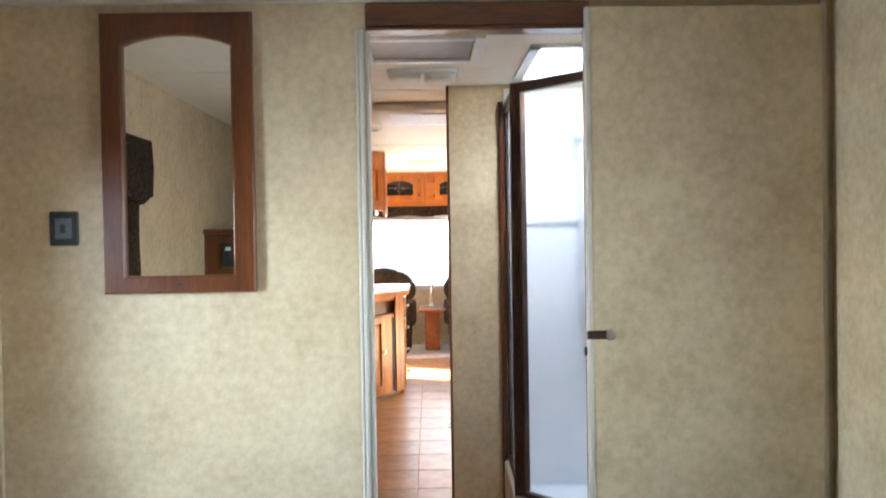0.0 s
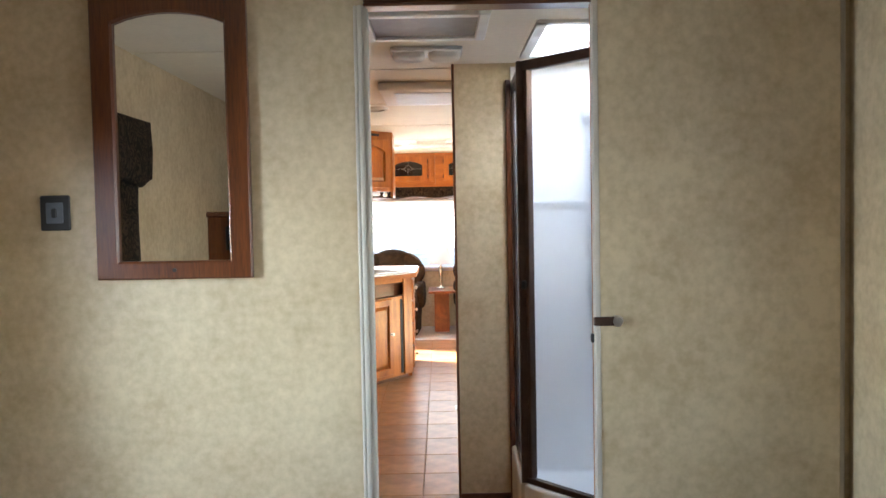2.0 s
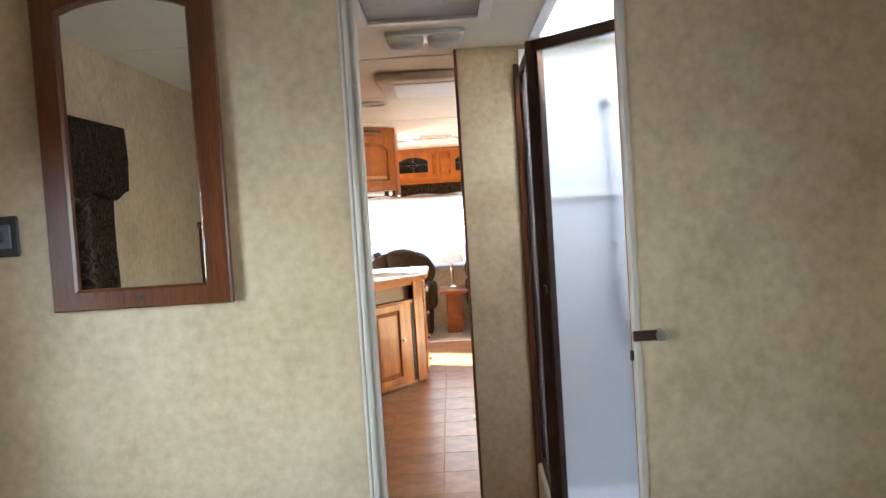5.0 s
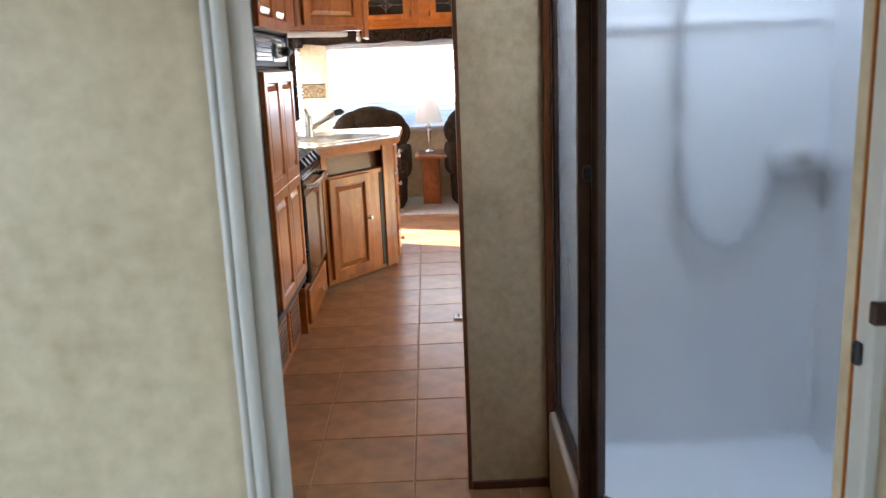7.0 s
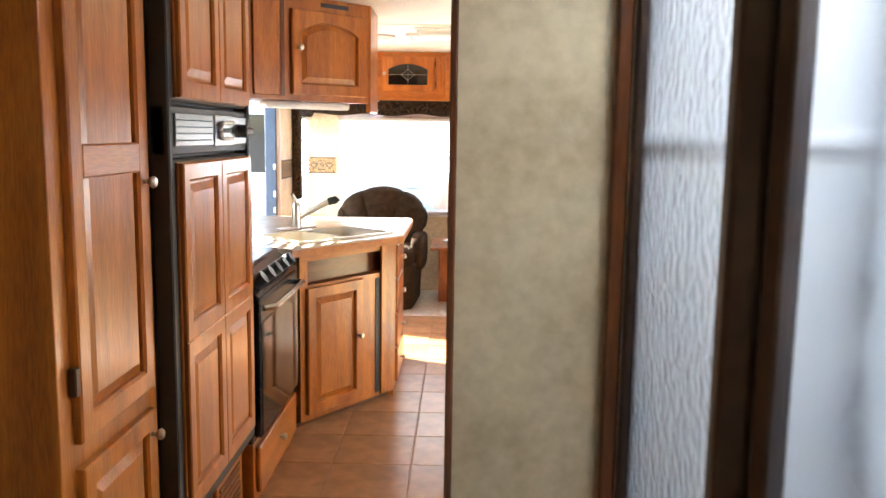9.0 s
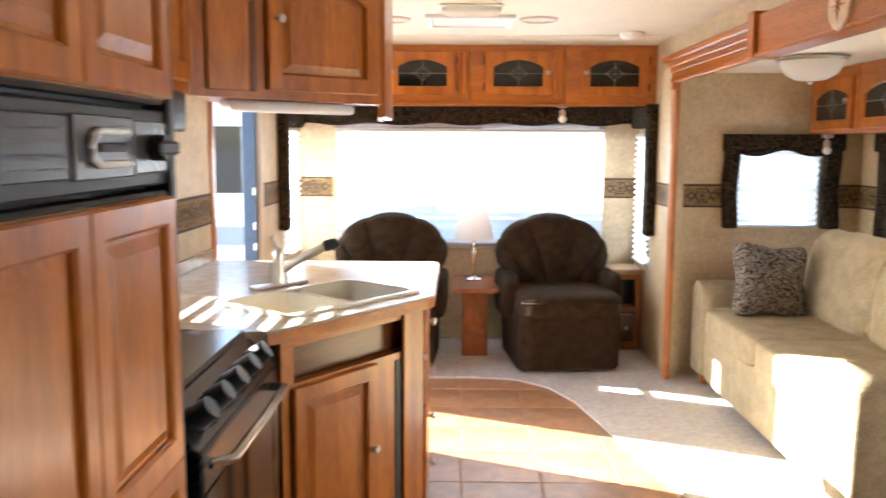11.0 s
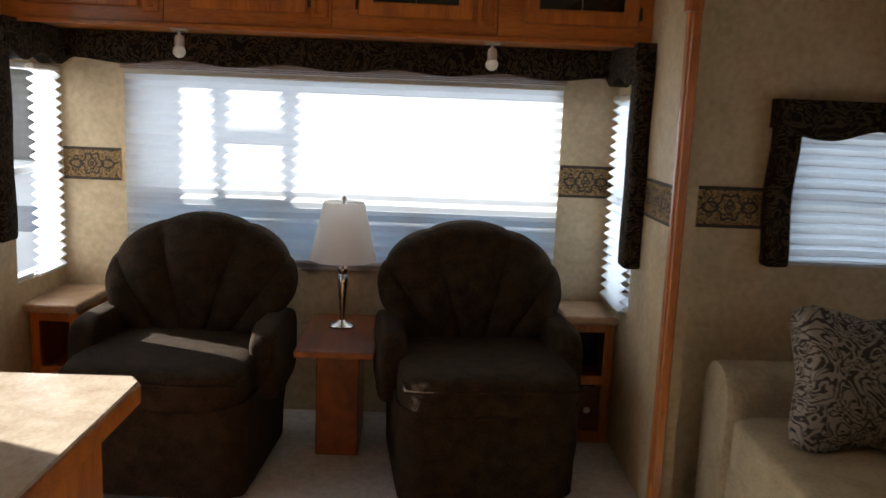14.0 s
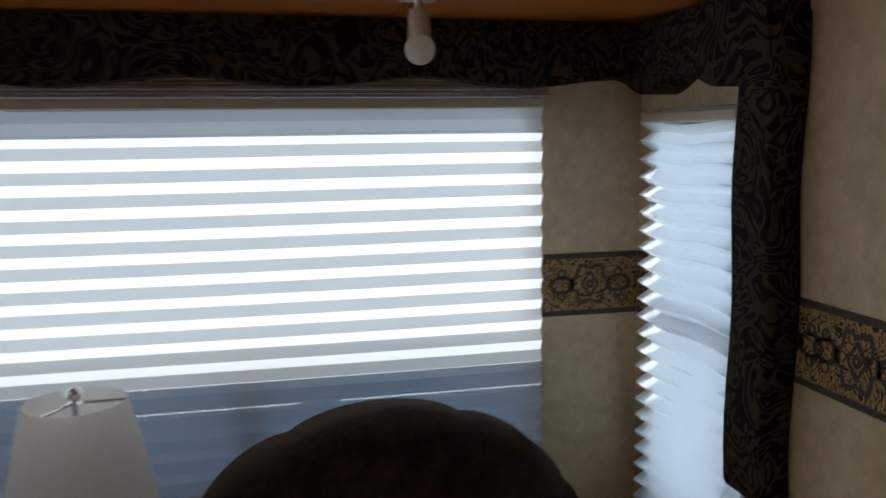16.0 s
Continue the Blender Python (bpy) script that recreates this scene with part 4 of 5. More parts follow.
for x0 in (0.08, 0.44):
    vp = part("vent_panel", B(x0, -0.014, 0.04, x0 + 0.30, -0.001, 0.26, bevel=0.004), OAK_H, gp)
    for k in range(8):
        part("slat", B(x0 + 0.03, -0.018, 0.06 + k * 0.023, x0 + 0.27, -0.012, 0.074 + k * 0.023), DARKWOOD_H, vp)

sv = thing("gas_stove", "black gas range with oven door and side knobs", "stove", at=pose(-0.60, 3.22, 0, 0, 0, 90))
part("body", B(0.0, 0.0, 0.24, 0.72, 0.58, 0.80, bevel=0.004), BLACK, sv)
ct = part("cooktop_cover", B(-0.0, 0.06, 0.85, 0.73, 0.59, 0.885, bevel=0.008), BLACK, sv, "glossy black glass cooktop cover")
f = bmesh.new()
prism(f, [(-0.03, 0.80), (0.075, 0.88), (0.09, 0.80)], 0.0, 0.72)
bmesh.ops.transform(f, verts=f.verts, matrix=Matrix(((0, 0, 1, 0), (1, 0, 0, 0), (0, 1, 0, 0), (0, 0, 0, 1))))
kp = part("knob_panel", f, BLACK, sv, "sloping black knob panel")
for k in range(5):
    part("burner_knob", cyl(bmesh.new(), (0.10 + k * 0.125, -0.028, 0.862), (0.10 + k * 0.125, 0.012, 0.832), 0.026, 0.03, 18), BLACKM, kp)
od = part("oven_door", B(0.02, -0.03, 0.26, 0.70, -0.001, 0.79, bevel=0.006), BLACK, sv, "dark glass oven door")
part("oven_window", B(0.03, -0.033, 0.27, 0.69, -0.029, 0.70, bevel=0.002), DARKPANE, od)
part("oven_handle", tube(bmesh.new(), [(0.08, -0.03, 0.745), (0.10, -0.07, 0.75), (0.36, -0.078, 0.755), (0.62, -0.07, 0.75), (0.64, -0.03, 0.745)], 0.012), STEEL, od, "curved bar handle", True)
ds = thing("stove_drawer_cabinet", "low oak drawer under the stove", "cabinet", at=pose(-0.60, 3.22, 0, 0, 0, 90))
part("body", B(0, 0, 0, 0.74, 0.58, 0.238, bevel=0.002), OAK_H, ds)
dw = part("drawer_front", B(0.03, -0.02, 0.04, 0.71, -0.001, 0.22, bevel=0.005), OAK_H, ds)
knob(dw, 0.36, 0.14, -0.02)

ANG = 54.2
pc = thing("sink_cabinet", "angled honey oak sink cabinet with raised panel doors", "cabinet", at=pose(-0.583, 4.045, 0, 0, 0, ANG))
LW = 0.673
part("toe_kick", B(0, 0.03, 0.0, LW, 0.05, 0.10), DARKWOOD_H, pc)
part("front_panel", B(0, 0.0, 0.03, LW, 0.02, 0.685), OAK, pc)
part("top_rail", B(0, 0.0, 0.80, LW, 0.02, 0.835), OAK_H, pc)
part("stile", B(0, 0.0, 0.685, 0.05, 0.02, 0.80), OAK, pc)
part("stile", B(LW - 0.04, 0.0, 0.685, LW, 0.02, 0.80), OAK, pc)
part("stile", B(0.56, -0.014, 0.035, LW, -0.001, 0.835, bevel=0.003), OAK, pc)
# Flat black strip gives the shade of a narrow recess.
part("groove", B(0.525, -0.004, 0.05, 0.555, -0.0005, 0.66), BLACKM, pc, "black strip standing in for a groove's shade")
# Dark board just behind the front imitates the slot's shaded interior.
part("slot_back", B(0.0, 0.040, 0.69, LW, 0.048, 0.832), DARKWOOD_H, pc, "dark panel standing in for the shade inside the counter slot")
cab_door(pc, 0.035, -0.001, 0.06, 0.38, 0.615, 0, (0.345, 0.33))
part("slot_shelf", B(0.0, 0.02, 0.675, LW, 0.05, 0.685), OAK_H, pc)

pe = thing("peninsula_cabinet", "honey oak peninsula end with four drawers", "cabinet", at=pose(-0.19, 4.595, 0, 0, 0, 90))
pb = bmesh.new()
prism(pb, [(0.0, 0.0), (0.74, 0.0), (0.74, 0.95), (0.3, 0.95), (0.02, 0.42)], 0.0, 0.66)
box(pb, 0.0, 0.0, 0.66, 0.74, 0.02, 0.835)
box(pb, 0.72, 0.02, 0.66, 0.74, 0.95, 0.835)
part("body", pb, OAK, pe)
for z0, z1 in ((0.06, 0.24), (0.255, 0.43), (0.445, 0.62), (0.635, 0.81)):
    dw = part("drawer_front", B(0.05, -0.02, z0, 0.42, -0.001, z1, bevel=0.005), OAK_H, pe)
    knob(dw, 0.235, (z0 + z1) / 2, -0.02)

# counter with a double sink cut-out
ctp = thing("countertop", "beige laminate countertop with oak edge and sink cut-out", "countertop")
OUT = [(-1.198, 3.965), (-0.605, 3.965), (-0.572, 4.00), (-0.165, 4.525), (-0.145, 4.565), (-0.145, 5.40), (-0.165, 5.43), (-1.198, 5.43)]
SC, SA = Vector((-0.535, 4.515, 0)), radians(52)
ex, ey = Vector((math.cos(SA), math.sin(SA), 0)), Vector((-math.sin(SA), math.cos(SA), 0))
def sink_rect(hx, hy, off=0.0, r=0.05):
    pts = []
    for cx, cy, a0 in ((hx - r, hy - r, 0), (-hx + r, hy - r, 90), (-hx + r, -hy + r, 180), (hx - r, -hy + r, 270)):
        for k in range(5):
            a = radians(a0 + 22.5 * k)
            q = SC + ex * (off + cx + r * math.cos(a)) + ey * (cy + r * math.sin(a))
            pts.append((q.x, q.y))
    return pts


def plate_with_hole(outer, inner, z0, z1):
    bm = bmesh.new()
    ed_ = []
    for pts in (outer, inner):
        vs = [bm.verts.new((x, y, z1)) for x, y in pts]
        ed_ += [bm.edges.new((vs[i], vs[(i + 1) % len(vs)])) for i in range(len(vs))]
    r = bmesh.ops.triangle_fill(bm, use_beauty=True, edges=ed_)
    fs = [g_ for g_ in r["geom"] if isinstance(g_, bmesh.types.BMFace)]
    q = bmesh.ops.extrude_face_region(bm, geom=fs)
    for v_ in q["geom"]:
        if isinstance(v_, bmesh.types.BMVert):
            v_.co.z = z0
    return bm


part("laminate_top", plate_with_hole(OUT, sink_rect(0.305, 0.18), 0.838, 0.875), COUNTER, ctp)
eb = bmesh.new()
for p, q in zip(OUT[1:6], OUT[2:7]):
    d = Vector((q[0] - p[0], q[1] - p[1], 0))
    r = B(0, -0.006, 0.834, d.length, 0.0, 0.868)
    bmesh.ops.transform(r, verts=r.verts, matrix=pose(p[0], p[1], 0, 0, 0, math.degrees(math.atan2(d.y, d.x))))
    r.to_mesh(tmp := bpy.data.meshes.new("tmp"))
    eb.from_mesh(tmp)
    r.free()
part("edge_band", eb, OAK_H, ctp, "oak edge band")
part("backsplash", B(-1.198, 3.965, 0.876, -1.183, 5.43, 0.93, bevel=0.003), COUNTER, ctp)
sk = thing("kitchen_sink", "cream double-bowl sink set in the counter", "sink")
part("rim", plate_with_hole(sink_rect(0.325, 0.20), sink_rect(0.298, 0.173), 0.874, 0.883), SINKM, sk, smooth=True)
for off, hx in ((-0.155, 0.140), (0.155, 0.140)):
    bw = bmesh.new()
    a, b = sink_rect(hx, 0.17, off), sink_rect(hx - 0.025, 0.145, off, 0.04)
    va, vb = [bw.verts.new((*p, 0.878)) for p in a], [bw.verts.new((*p, 0.72)) for p in b]
    for i in range(len(a)):
        j = (i + 1) % len(a)
        bw.faces.new((va[i], va[j], vb[j], vb[i]))
    bw.faces.new(vb)
    bo = part("bowl", bw, SINKM, sk, smooth=True)
    dp = SC + ex * off
    part("drain", cyl(bmesh.new(), (dp.x, dp.y, 0.719), (dp.x, dp.y, 0.724), 0.035, seg=18), STEEL, bo)
dvd = B(-0.016, -0.17, 0.74, 0.016, 0.17, 0.874, bevel=0.006)
bmesh.ops.transform(dvd, verts=dvd.verts, matrix=Matrix.Translation(SC) @ pose(0, 0, 0, 0, 0, 52))
part("divider", dvd, SINKM, sk)
fc = thing("faucet", "satin nickel pull-out kitchen faucet", "faucet", at=pose(-0.735, 4.74, 0.875, 0, 0, 52))
part("base_plate", B(-0.12, -0.03, 0, 0.12, 0.03, 0.012, bevel=0.005, seg=2), NICKEL, fc, smooth=True)
part("column", lathe(bmesh.new(), [(0.03, 0.0), (0.027, 0.03), (0.024, 0.09), (0.026, 0.12), (0.018, 0.135), (0.001, 0.137)], (0, 0, 0.01)), NICKEL, fc, smooth=True)
part("spout", tube(bmesh.new(), [(0, 0, 0.05), (0.03, -0.04, 0.085), (0.07, -0.10, 0.125), (0.10, -0.15, 0.155), (0.115, -0.17, 0.16)], 0.016), NICKEL, fc, smooth=True)
part("spray_head", tube(bmesh.new(), [(0.10, -0.15, 0.155), (0.118, -0.18, 0.165), (0.124, -0.19, 0.15)], 0.022), BLACKM, fc, smooth=True)
part("lever", tube(bmesh.new(), [(0, 0, 0.14), (-0.01, 0.0, 0.165), (-0.03, 0.0, 0.19)], 0.010), NICKEL, fc, smooth=True)
pt = thing("paper_roll", "white paper towel roll standing on the counter", "paper roll", at=pose(-1.08, 4.12, 0.875))
part("roll", lathe(bmesh.new(), [(0.02, 0.0), (0.055, 0.0), (0.057, 0.1), (0.055, 0.2), (0.02, 0.2)]), WHITE, pt, smooth=True)

# upper kitchen cabinets
u1 = thing("upper_cabinet", "honey oak wall cabinet beside the refrigerator", "cabinet", "kitchen wall cabinets", pose(-0.85, 3.18, 1.55, 0, 0, 90))
part("body", B(0, 0, 0.0, 0.92, 0.34, 0.495, bevel=0.002), OAK, u1)
cab_door(u1, 0.03, -0.001, 0.035, 0.42, 0.40, 0.05, (0.385, 0.1))
cab_door(u1, 0.47, -0.001, 0.035, 0.42, 0.40, 0.05, (0.035, 0.1))
da = math.degrees(math.atan2(0.545, 0.525))
u2 = thing("upper_cabinet", "angled honey oak wall cabinet with arched panel door", "cabinet", "kitchen wall cabinets", pose(-0.855, 4.105, 1.55, 0, 0, da))
UL = 0.757
ub = bmesh.new()
box(ub, 0, 0, 0, UL, 0.02, 0.495)
prism(ub, [(0.0, 0.02), (UL, 0.02), (UL - 0.02, 0.05), (0.36, 0.42), (0.02, 0.05)], 0.0, 0.495)
part("body", ub, OAK, u2)
cab_door(u2, 0.27, -0.001, 0.03, 0.45, 0.40, 0.05, (0.035, 0.22))
part("side_stile", B(0.06, -0.012, 0.02, 0.20, -0.0, 0.48, bevel=0.004), OAK, u2)
part("joint", B(0.215, -0.004, 0.02, 0.235, 0.0, 0.48), DARKWOOD, u2)
part("vent_slot", B(0.45, -0.003, 0.455, 0.62, 0.0, 0.475), BLACKM, u2)
part("end_panel", B(-0.012, 0, -0.045, 0.012, 0.36, 0.495, bevel=0.004), OAK, u2).matrix_basis = Matrix.Translation((UL - 0.005, 0.0, 0)) @ pose(0, 0, 0, 0, 0, -da + 0)
ul = thing("under_cabinet_light", "slim white light fitting under the wall cabinet", "light fitting", at=pose(-0.75, 4.24, 1.513, 0, 0, da))
part("housing", B(0.0, 0.03, 0, 0.5, 0.11, 0.035, bevel=0.012, seg=2), WHITE, ul, smooth=True)
hd = thing("range_hood", "black range hood under the wall cabinet", "range hood", at=pose(-0.80, 3.3, 1.44, 0, 0, 90))
part("body", B(0, 0, 0, 0.62, 0.37, 0.108, bevel=0.008), BLACK, hd)
part("filter", B(0.05, 0.03, -0.004, 0.57, 0.34, 0.001), STEEL, hd)

# ---- rear overhead cabinets ----
PX = (-1.06, -0.444, 0.173, 0.79)
for i, px in enumerate(PX):
    x0 = (XL + 0.002, -0.60, 0.018, 0.636)[i]
    x1 = (-0.602, 0.016, 0.634, XR - 0.002)[i]
    rc = thing("overhead_cabinet", "oak overhead cabinet with dark leaded glass door", "cabinet", "rear overhead cabinets", pose(x0, 7.07, 1.678))
    w = x1 - x0
    part("body", B(0, 0, 0, w, 0.485, H - 1.678 - 0.003, bevel=0.002), OAK_H, rc)
    dx = px - 0.055 - x0
    cab_door(rc, dx, -0.001, 0.055, 0.425, 0.275, 0.045, (0.025 if i in (1, 3) else 0.40, 0.14), True)
    for hx in ((0.43,) if i in (1, 3) else (-0.012,)):
        for z in (0.08, 0.25):
            part("hinge", B(dx + hx, -0.012, z, dx + hx + 0.01, 0, z + 0.05, bevel=0.002), BRONZE, rc)
    if w - (dx + 0.425) > 0.08:
        f2, inn = frame_bm(w - dx - 0.425 - 0.03, 0.30, 0.022, 0.0, 0.012)
        vs = loops(f2, [(inn, 0.010), (inset(inn, 0.004), 0.010)])
        f2.faces.new(vs[-1])
        for v in f2.verts:
            v.co += Vector((dx + 0.425 + 0.016, -0.012, 0.04))
        part("filler_panel", f2, OAK, rc)
structure("trim_rear_cabinet", B(XL + 0.002, 7.055, 1.664, XR - 0.002, 7.075, 1.682, bevel=0.003), OAK_H, "oak strip under the overhead cabinets", "moulding")


def spot(at):
    s = thing("spot_lamp", "small nickel eyeball spotlight under the cabinet", "spotlight", "spotlights", at)
    part("mount", B(-0.03, -0.02, -0.022, 0.03, 0.02, 0.0, bevel=0.003), NICKEL, s)
    part("stem", cyl(bmesh.new(), (0, 0, -0.06), (0, 0, -0.02), 0.006, seg=10), NICKEL, s)
    part("cup", lathe(bmesh.new(), [(0.001, 0.0), (0.014, 0.0), (0.018, -0.012), (0.018, -0.045), (0.014, -0.045)], (0, 0, -0.035), 18), NICKEL, s, smooth=True)
    part("bulb", soft(bmesh.new(), (0, -0.006, -0.095), (0.024, 0.024, 0.024), 1.0, 8), FROST, s, "frosted bulb", True)


spot(pose(-0.555, 7.11, 1.676))
spot(pose(0.624, 7.11, 1.676))
spot(pose(2.12, 6.60, 1.484))


# ---- recliners ----
def recliner(at, label):
    r = thing("recliner", label, "recliner", "swivel recliners", at)
    # fan-channelled back
    bm = bmesh.new()
    nu, nv = 84, 18
    seams = (-1.0, -0.66, -0.27, 0.27, 0.66, 1.0)
    grids = []
    for side in (0, 1):
        rows = []
        for i in range(nv + 1):
            v = i / nv
            row = []
            for j in range(nu + 1):
                u = -1 + 2 * j / nu
                th = u * radians(100)
                rx, rz = 0.372 * math.sin(th), 0.262 * math.cos(th)
                px = (1 - v) * (0.13 * u + 0.14 * u ** 3) + v * rx
                pz = 0.47 + (1 - v) * 0.0 + v * (0.19 + rz if abs(th) < 3 else 0)
                k0 = max(i_ for i_ in range(5) if u >= seams[i_] - 1e-6)
                ch = abs(math.sin(math.pi * (u - seams[k0]) / (seams[k0 + 1] - seams[k0]))) ** 0.3
                edge = math.sqrt(max(0.0, 1 - v ** 6))
                bul = 0.03 + (0.045 + 0.056 * ch) * edge * (0.7 + 0.3 * math.sin(math.pi * min(1, v)))
                tilt = 0.22 * (pz - 0.47)
                y = tilt - bul if side == 0 else tilt + 0.05 + 0.05 * edge
                k = 1 + (0.024 * ch if v > 0.9 else 0)
                row.append(bm.verts.new((px * k, y, pz + (0.020 * ch if v > 0.9 else 0))))
            rows.append(row)
        grids.append(rows)
    for rows in grids:
        for a, b in zip(rows, rows[1:]):
            for j in range(nu):
                bm.faces.new((a[j], a[j + 1], b[j + 1], b[j]))
    f0, f1 = grids
    for j in range(nu):
        bm.faces.new((f0[-1][j], f0[-1][j + 1], f1[-1][j + 1], f1[-1][j]))
        bm.faces.new((f0[0][j], f0[0][j + 1], f1[0][j + 1], f1[0][j]))
    for i in range(nv):
        for j in (0, nu):
            bm.faces.new((f0[i][j], f0[i + 1][j], f1[i + 1][j], f1[i][j]))
    part("backrest", bm, RECL, r, "fan-channelled padded back", True)
    part("back_lower", soft(bmesh.new(), (0, 0.04, 0.48), (0.27, 0.10, 0.22), 0.4, 14, 0.02), RECL, r, smooth=True)
    part("seat", soft(bmesh.new(), (0, -0.27, 0.42), (0.32, 0.35, 0.08), 0.32, 24, 0.03, seed=1.3), RECL, r, "padded seat cushion", True)
    part("piping", tube(bmesh.new(), [(-0.315, -0.50, 0.452), (-0.31, -0.595, 0.448), (-0.25, -0.622, 0.45), (0.0, -0.628, 0.455), (0.25, -0.622, 0.45), (0.31, -0.595, 0.448), (0.315, -0.50, 0.452)], 0.006, 8), RECL, r, smooth=True)
    for s in (-1, 1):
        part("armrest", soft(bmesh.new(), (s * 0.335, -0.13, 0.44), (0.058, 0.22, 0.145), 0.42, 18, 0.03, seed=s * 3.0), RECL, r, "rounded padded arm", True)
    sk_ = bmesh.new()
    n = 60
    rows = []
    for i in range(9):
        z = 0.37 - 0.345 * i / 8
        row = []
        for j in range(n):
            a = 2 * math.pi * j / n
            cx, cy = math.copysign(abs(math.cos(a)) ** 0.25, math.cos(a)), math.copysign(abs(math.sin(a)) ** 0.25, math.sin(a))
            k = 1 + 0.012 * math.sin(9 * a) * i / 8 + (0.012 if i in (3, 4) else 0) - 0.03 * (i / 8)
            row.append(sk_.verts.new((cx * 0.335 * k, -0.19 + cy * 0.385 * k, z + 0.015 * noise.noise(Vector((a * 2, z * 3, at.translation.x))) * i / 8)))
        rows.append(row)
    for a, b in zip(rows, rows[1:]):
        for j in range(n):
            sk_.faces.new((a[j], a[(j + 1) % n], b[(j + 1) % n], b[j]))
    sk_.faces.new(rows[0])
    part("skirt", sk_, RECL, r, "gathered fabric skirt", True)
    part("swivel_base", cyl(bmesh.new(), (0, -0.15, 0.0), (0, -0.15, 0.06), 0.26, seg=24), BLACKM, r)
    return r


recliner(pose(0.592, 7.20, 0.010, 0, 0, 6), "dark brown channel-back recliner beside the lamp table")
recliner(pose(-0.505, 7.17, 0.010, 0, 0, -3), "dark brown channel-back recliner near the entry door")

tb_ = thing("lamp_table", "small square oak pedestal table between the recliners", "table", at=pose(0.067, 7.19, 0.010))
part("top", B(-0.15, -0.30, 0.455, 0.15, 0.30, 0.482, bevel=0.006, seg=2), TABLEWOOD, tb_)
part("pedestal", B(-0.085, -0.13, 0.0, 0.085, 0.2, 0.455, bevel=0.004), TABLEWOOD, tb_)
lm = thing("table_lamp", "table lamp with satin steel baluster and white shade", "lamp", at=pose(0.06, 7.27, 0.492))
part("base", lathe(bmesh.new(), [(0.001, 0.0), (0.055, 0.0), (0.056, 0.008), (0.045, 0.016), (0.02, 0.022), (0.012, 0.03)]), STEEL, lm, smooth=True)
part("baluster", lathe(bmesh.new(), [(0.012, 0.028), (0.011, 0.05), (0.016, 0.12), (0.022, 0.19), (0.024, 0.215), (0.016, 0.225), (0.022, 0.235), (0.022, 0.25), (0.012, 0.258), (0.012, 0.29), (0.006, 0.295), (0.005, 0.53)]), STEEL, lm, smooth=True)
sb = lathe(bmesh.new(), [(0.138, 0.285), (0.083, 0.525)], seg=40)
sb.normal_update()
part("shade", sb, SHADE, lm, "white tapered fabric shade", True)
part("finial", lathe(bmesh.new(), [(0.001, 0.55), (0.010, 0.545), (0.012, 0.535), (0.006, 0.525), (0.014, 0.522)]), CHROME, lm, smooth=True)
sp = bmesh.new()
for k in range(3):
    a = 2 * math.pi * k / 3
    cyl(sp, (0, 0, 0.522), (0.083 * math.cos(a), 0.083 * math.sin(a), 0.522), 0.0025, seg=6)
part("spider", sp, STEEL, lm)


def console(x0, x1, y0, label):
    k = thing("corner_console", label, "cabinet", "corner consoles")
    a, b = min(x0, x1), max(x0, x1)
    part("top", B(a - 0.01, y0, 0.54, b + 0.0, 7.548, 0.575, bevel=0.01, seg=2), STONETOP, k, "rounded stone-look top")
    f = bmesh.new()
    y = y0 + 0.03
    for p, q, z0, z1 in ((a + 0.01, a + 0.045, 0.01, 0.54), (b - 0.045, b - 0.004, 0.01, 0.54), (a + 0.045, b - 0.045, 0.5, 0.54), (a + 0.045, b - 0.045, 0.27, 0.31), (a + 0.045, b - 0.045, 0.01, 0.06)):
        box(f, p, y, z0, q, y + 0.02, z1, 0.002)
    part("face_frame", f, OAK, k)
    part("side_panel", B(a + 0.01, y + 0.02, 0.01, a + 0.028, 7.54, 0.54), OAK, k)
    part("side_panel", B(b - 0.022, y + 0.02, 0.01, b - 0.004, 7.54, 0.54), OAK, k)
    part("shelf", B(a + 0.028, y + 0.02, 0.275, b - 0.022, 7.54, 0.29), OAK, k)
    # Black sheet for the shade deep in the open shelf.
    part("back", B(a + 0.028, 7.50, 0.01, b - 0.022, 7.51, 0.54), BLACKM, k)
    dd = part("drawer_front", B(a + 0.05, y - 0.012, 0.07, b - 0.05, y + 0.005, 0.262, bevel=0.004), DARKWOOD_H, k)
    knob(dd, (a + b) / 2, 0.17, y - 0.012)


console(1.0, XR - 0.004, 7.24, "narrow oak corner console with open shelf and stone-look top")
console(-0.985, XL + 0.004, 7.14, "narrow oak corner console near the entry door")

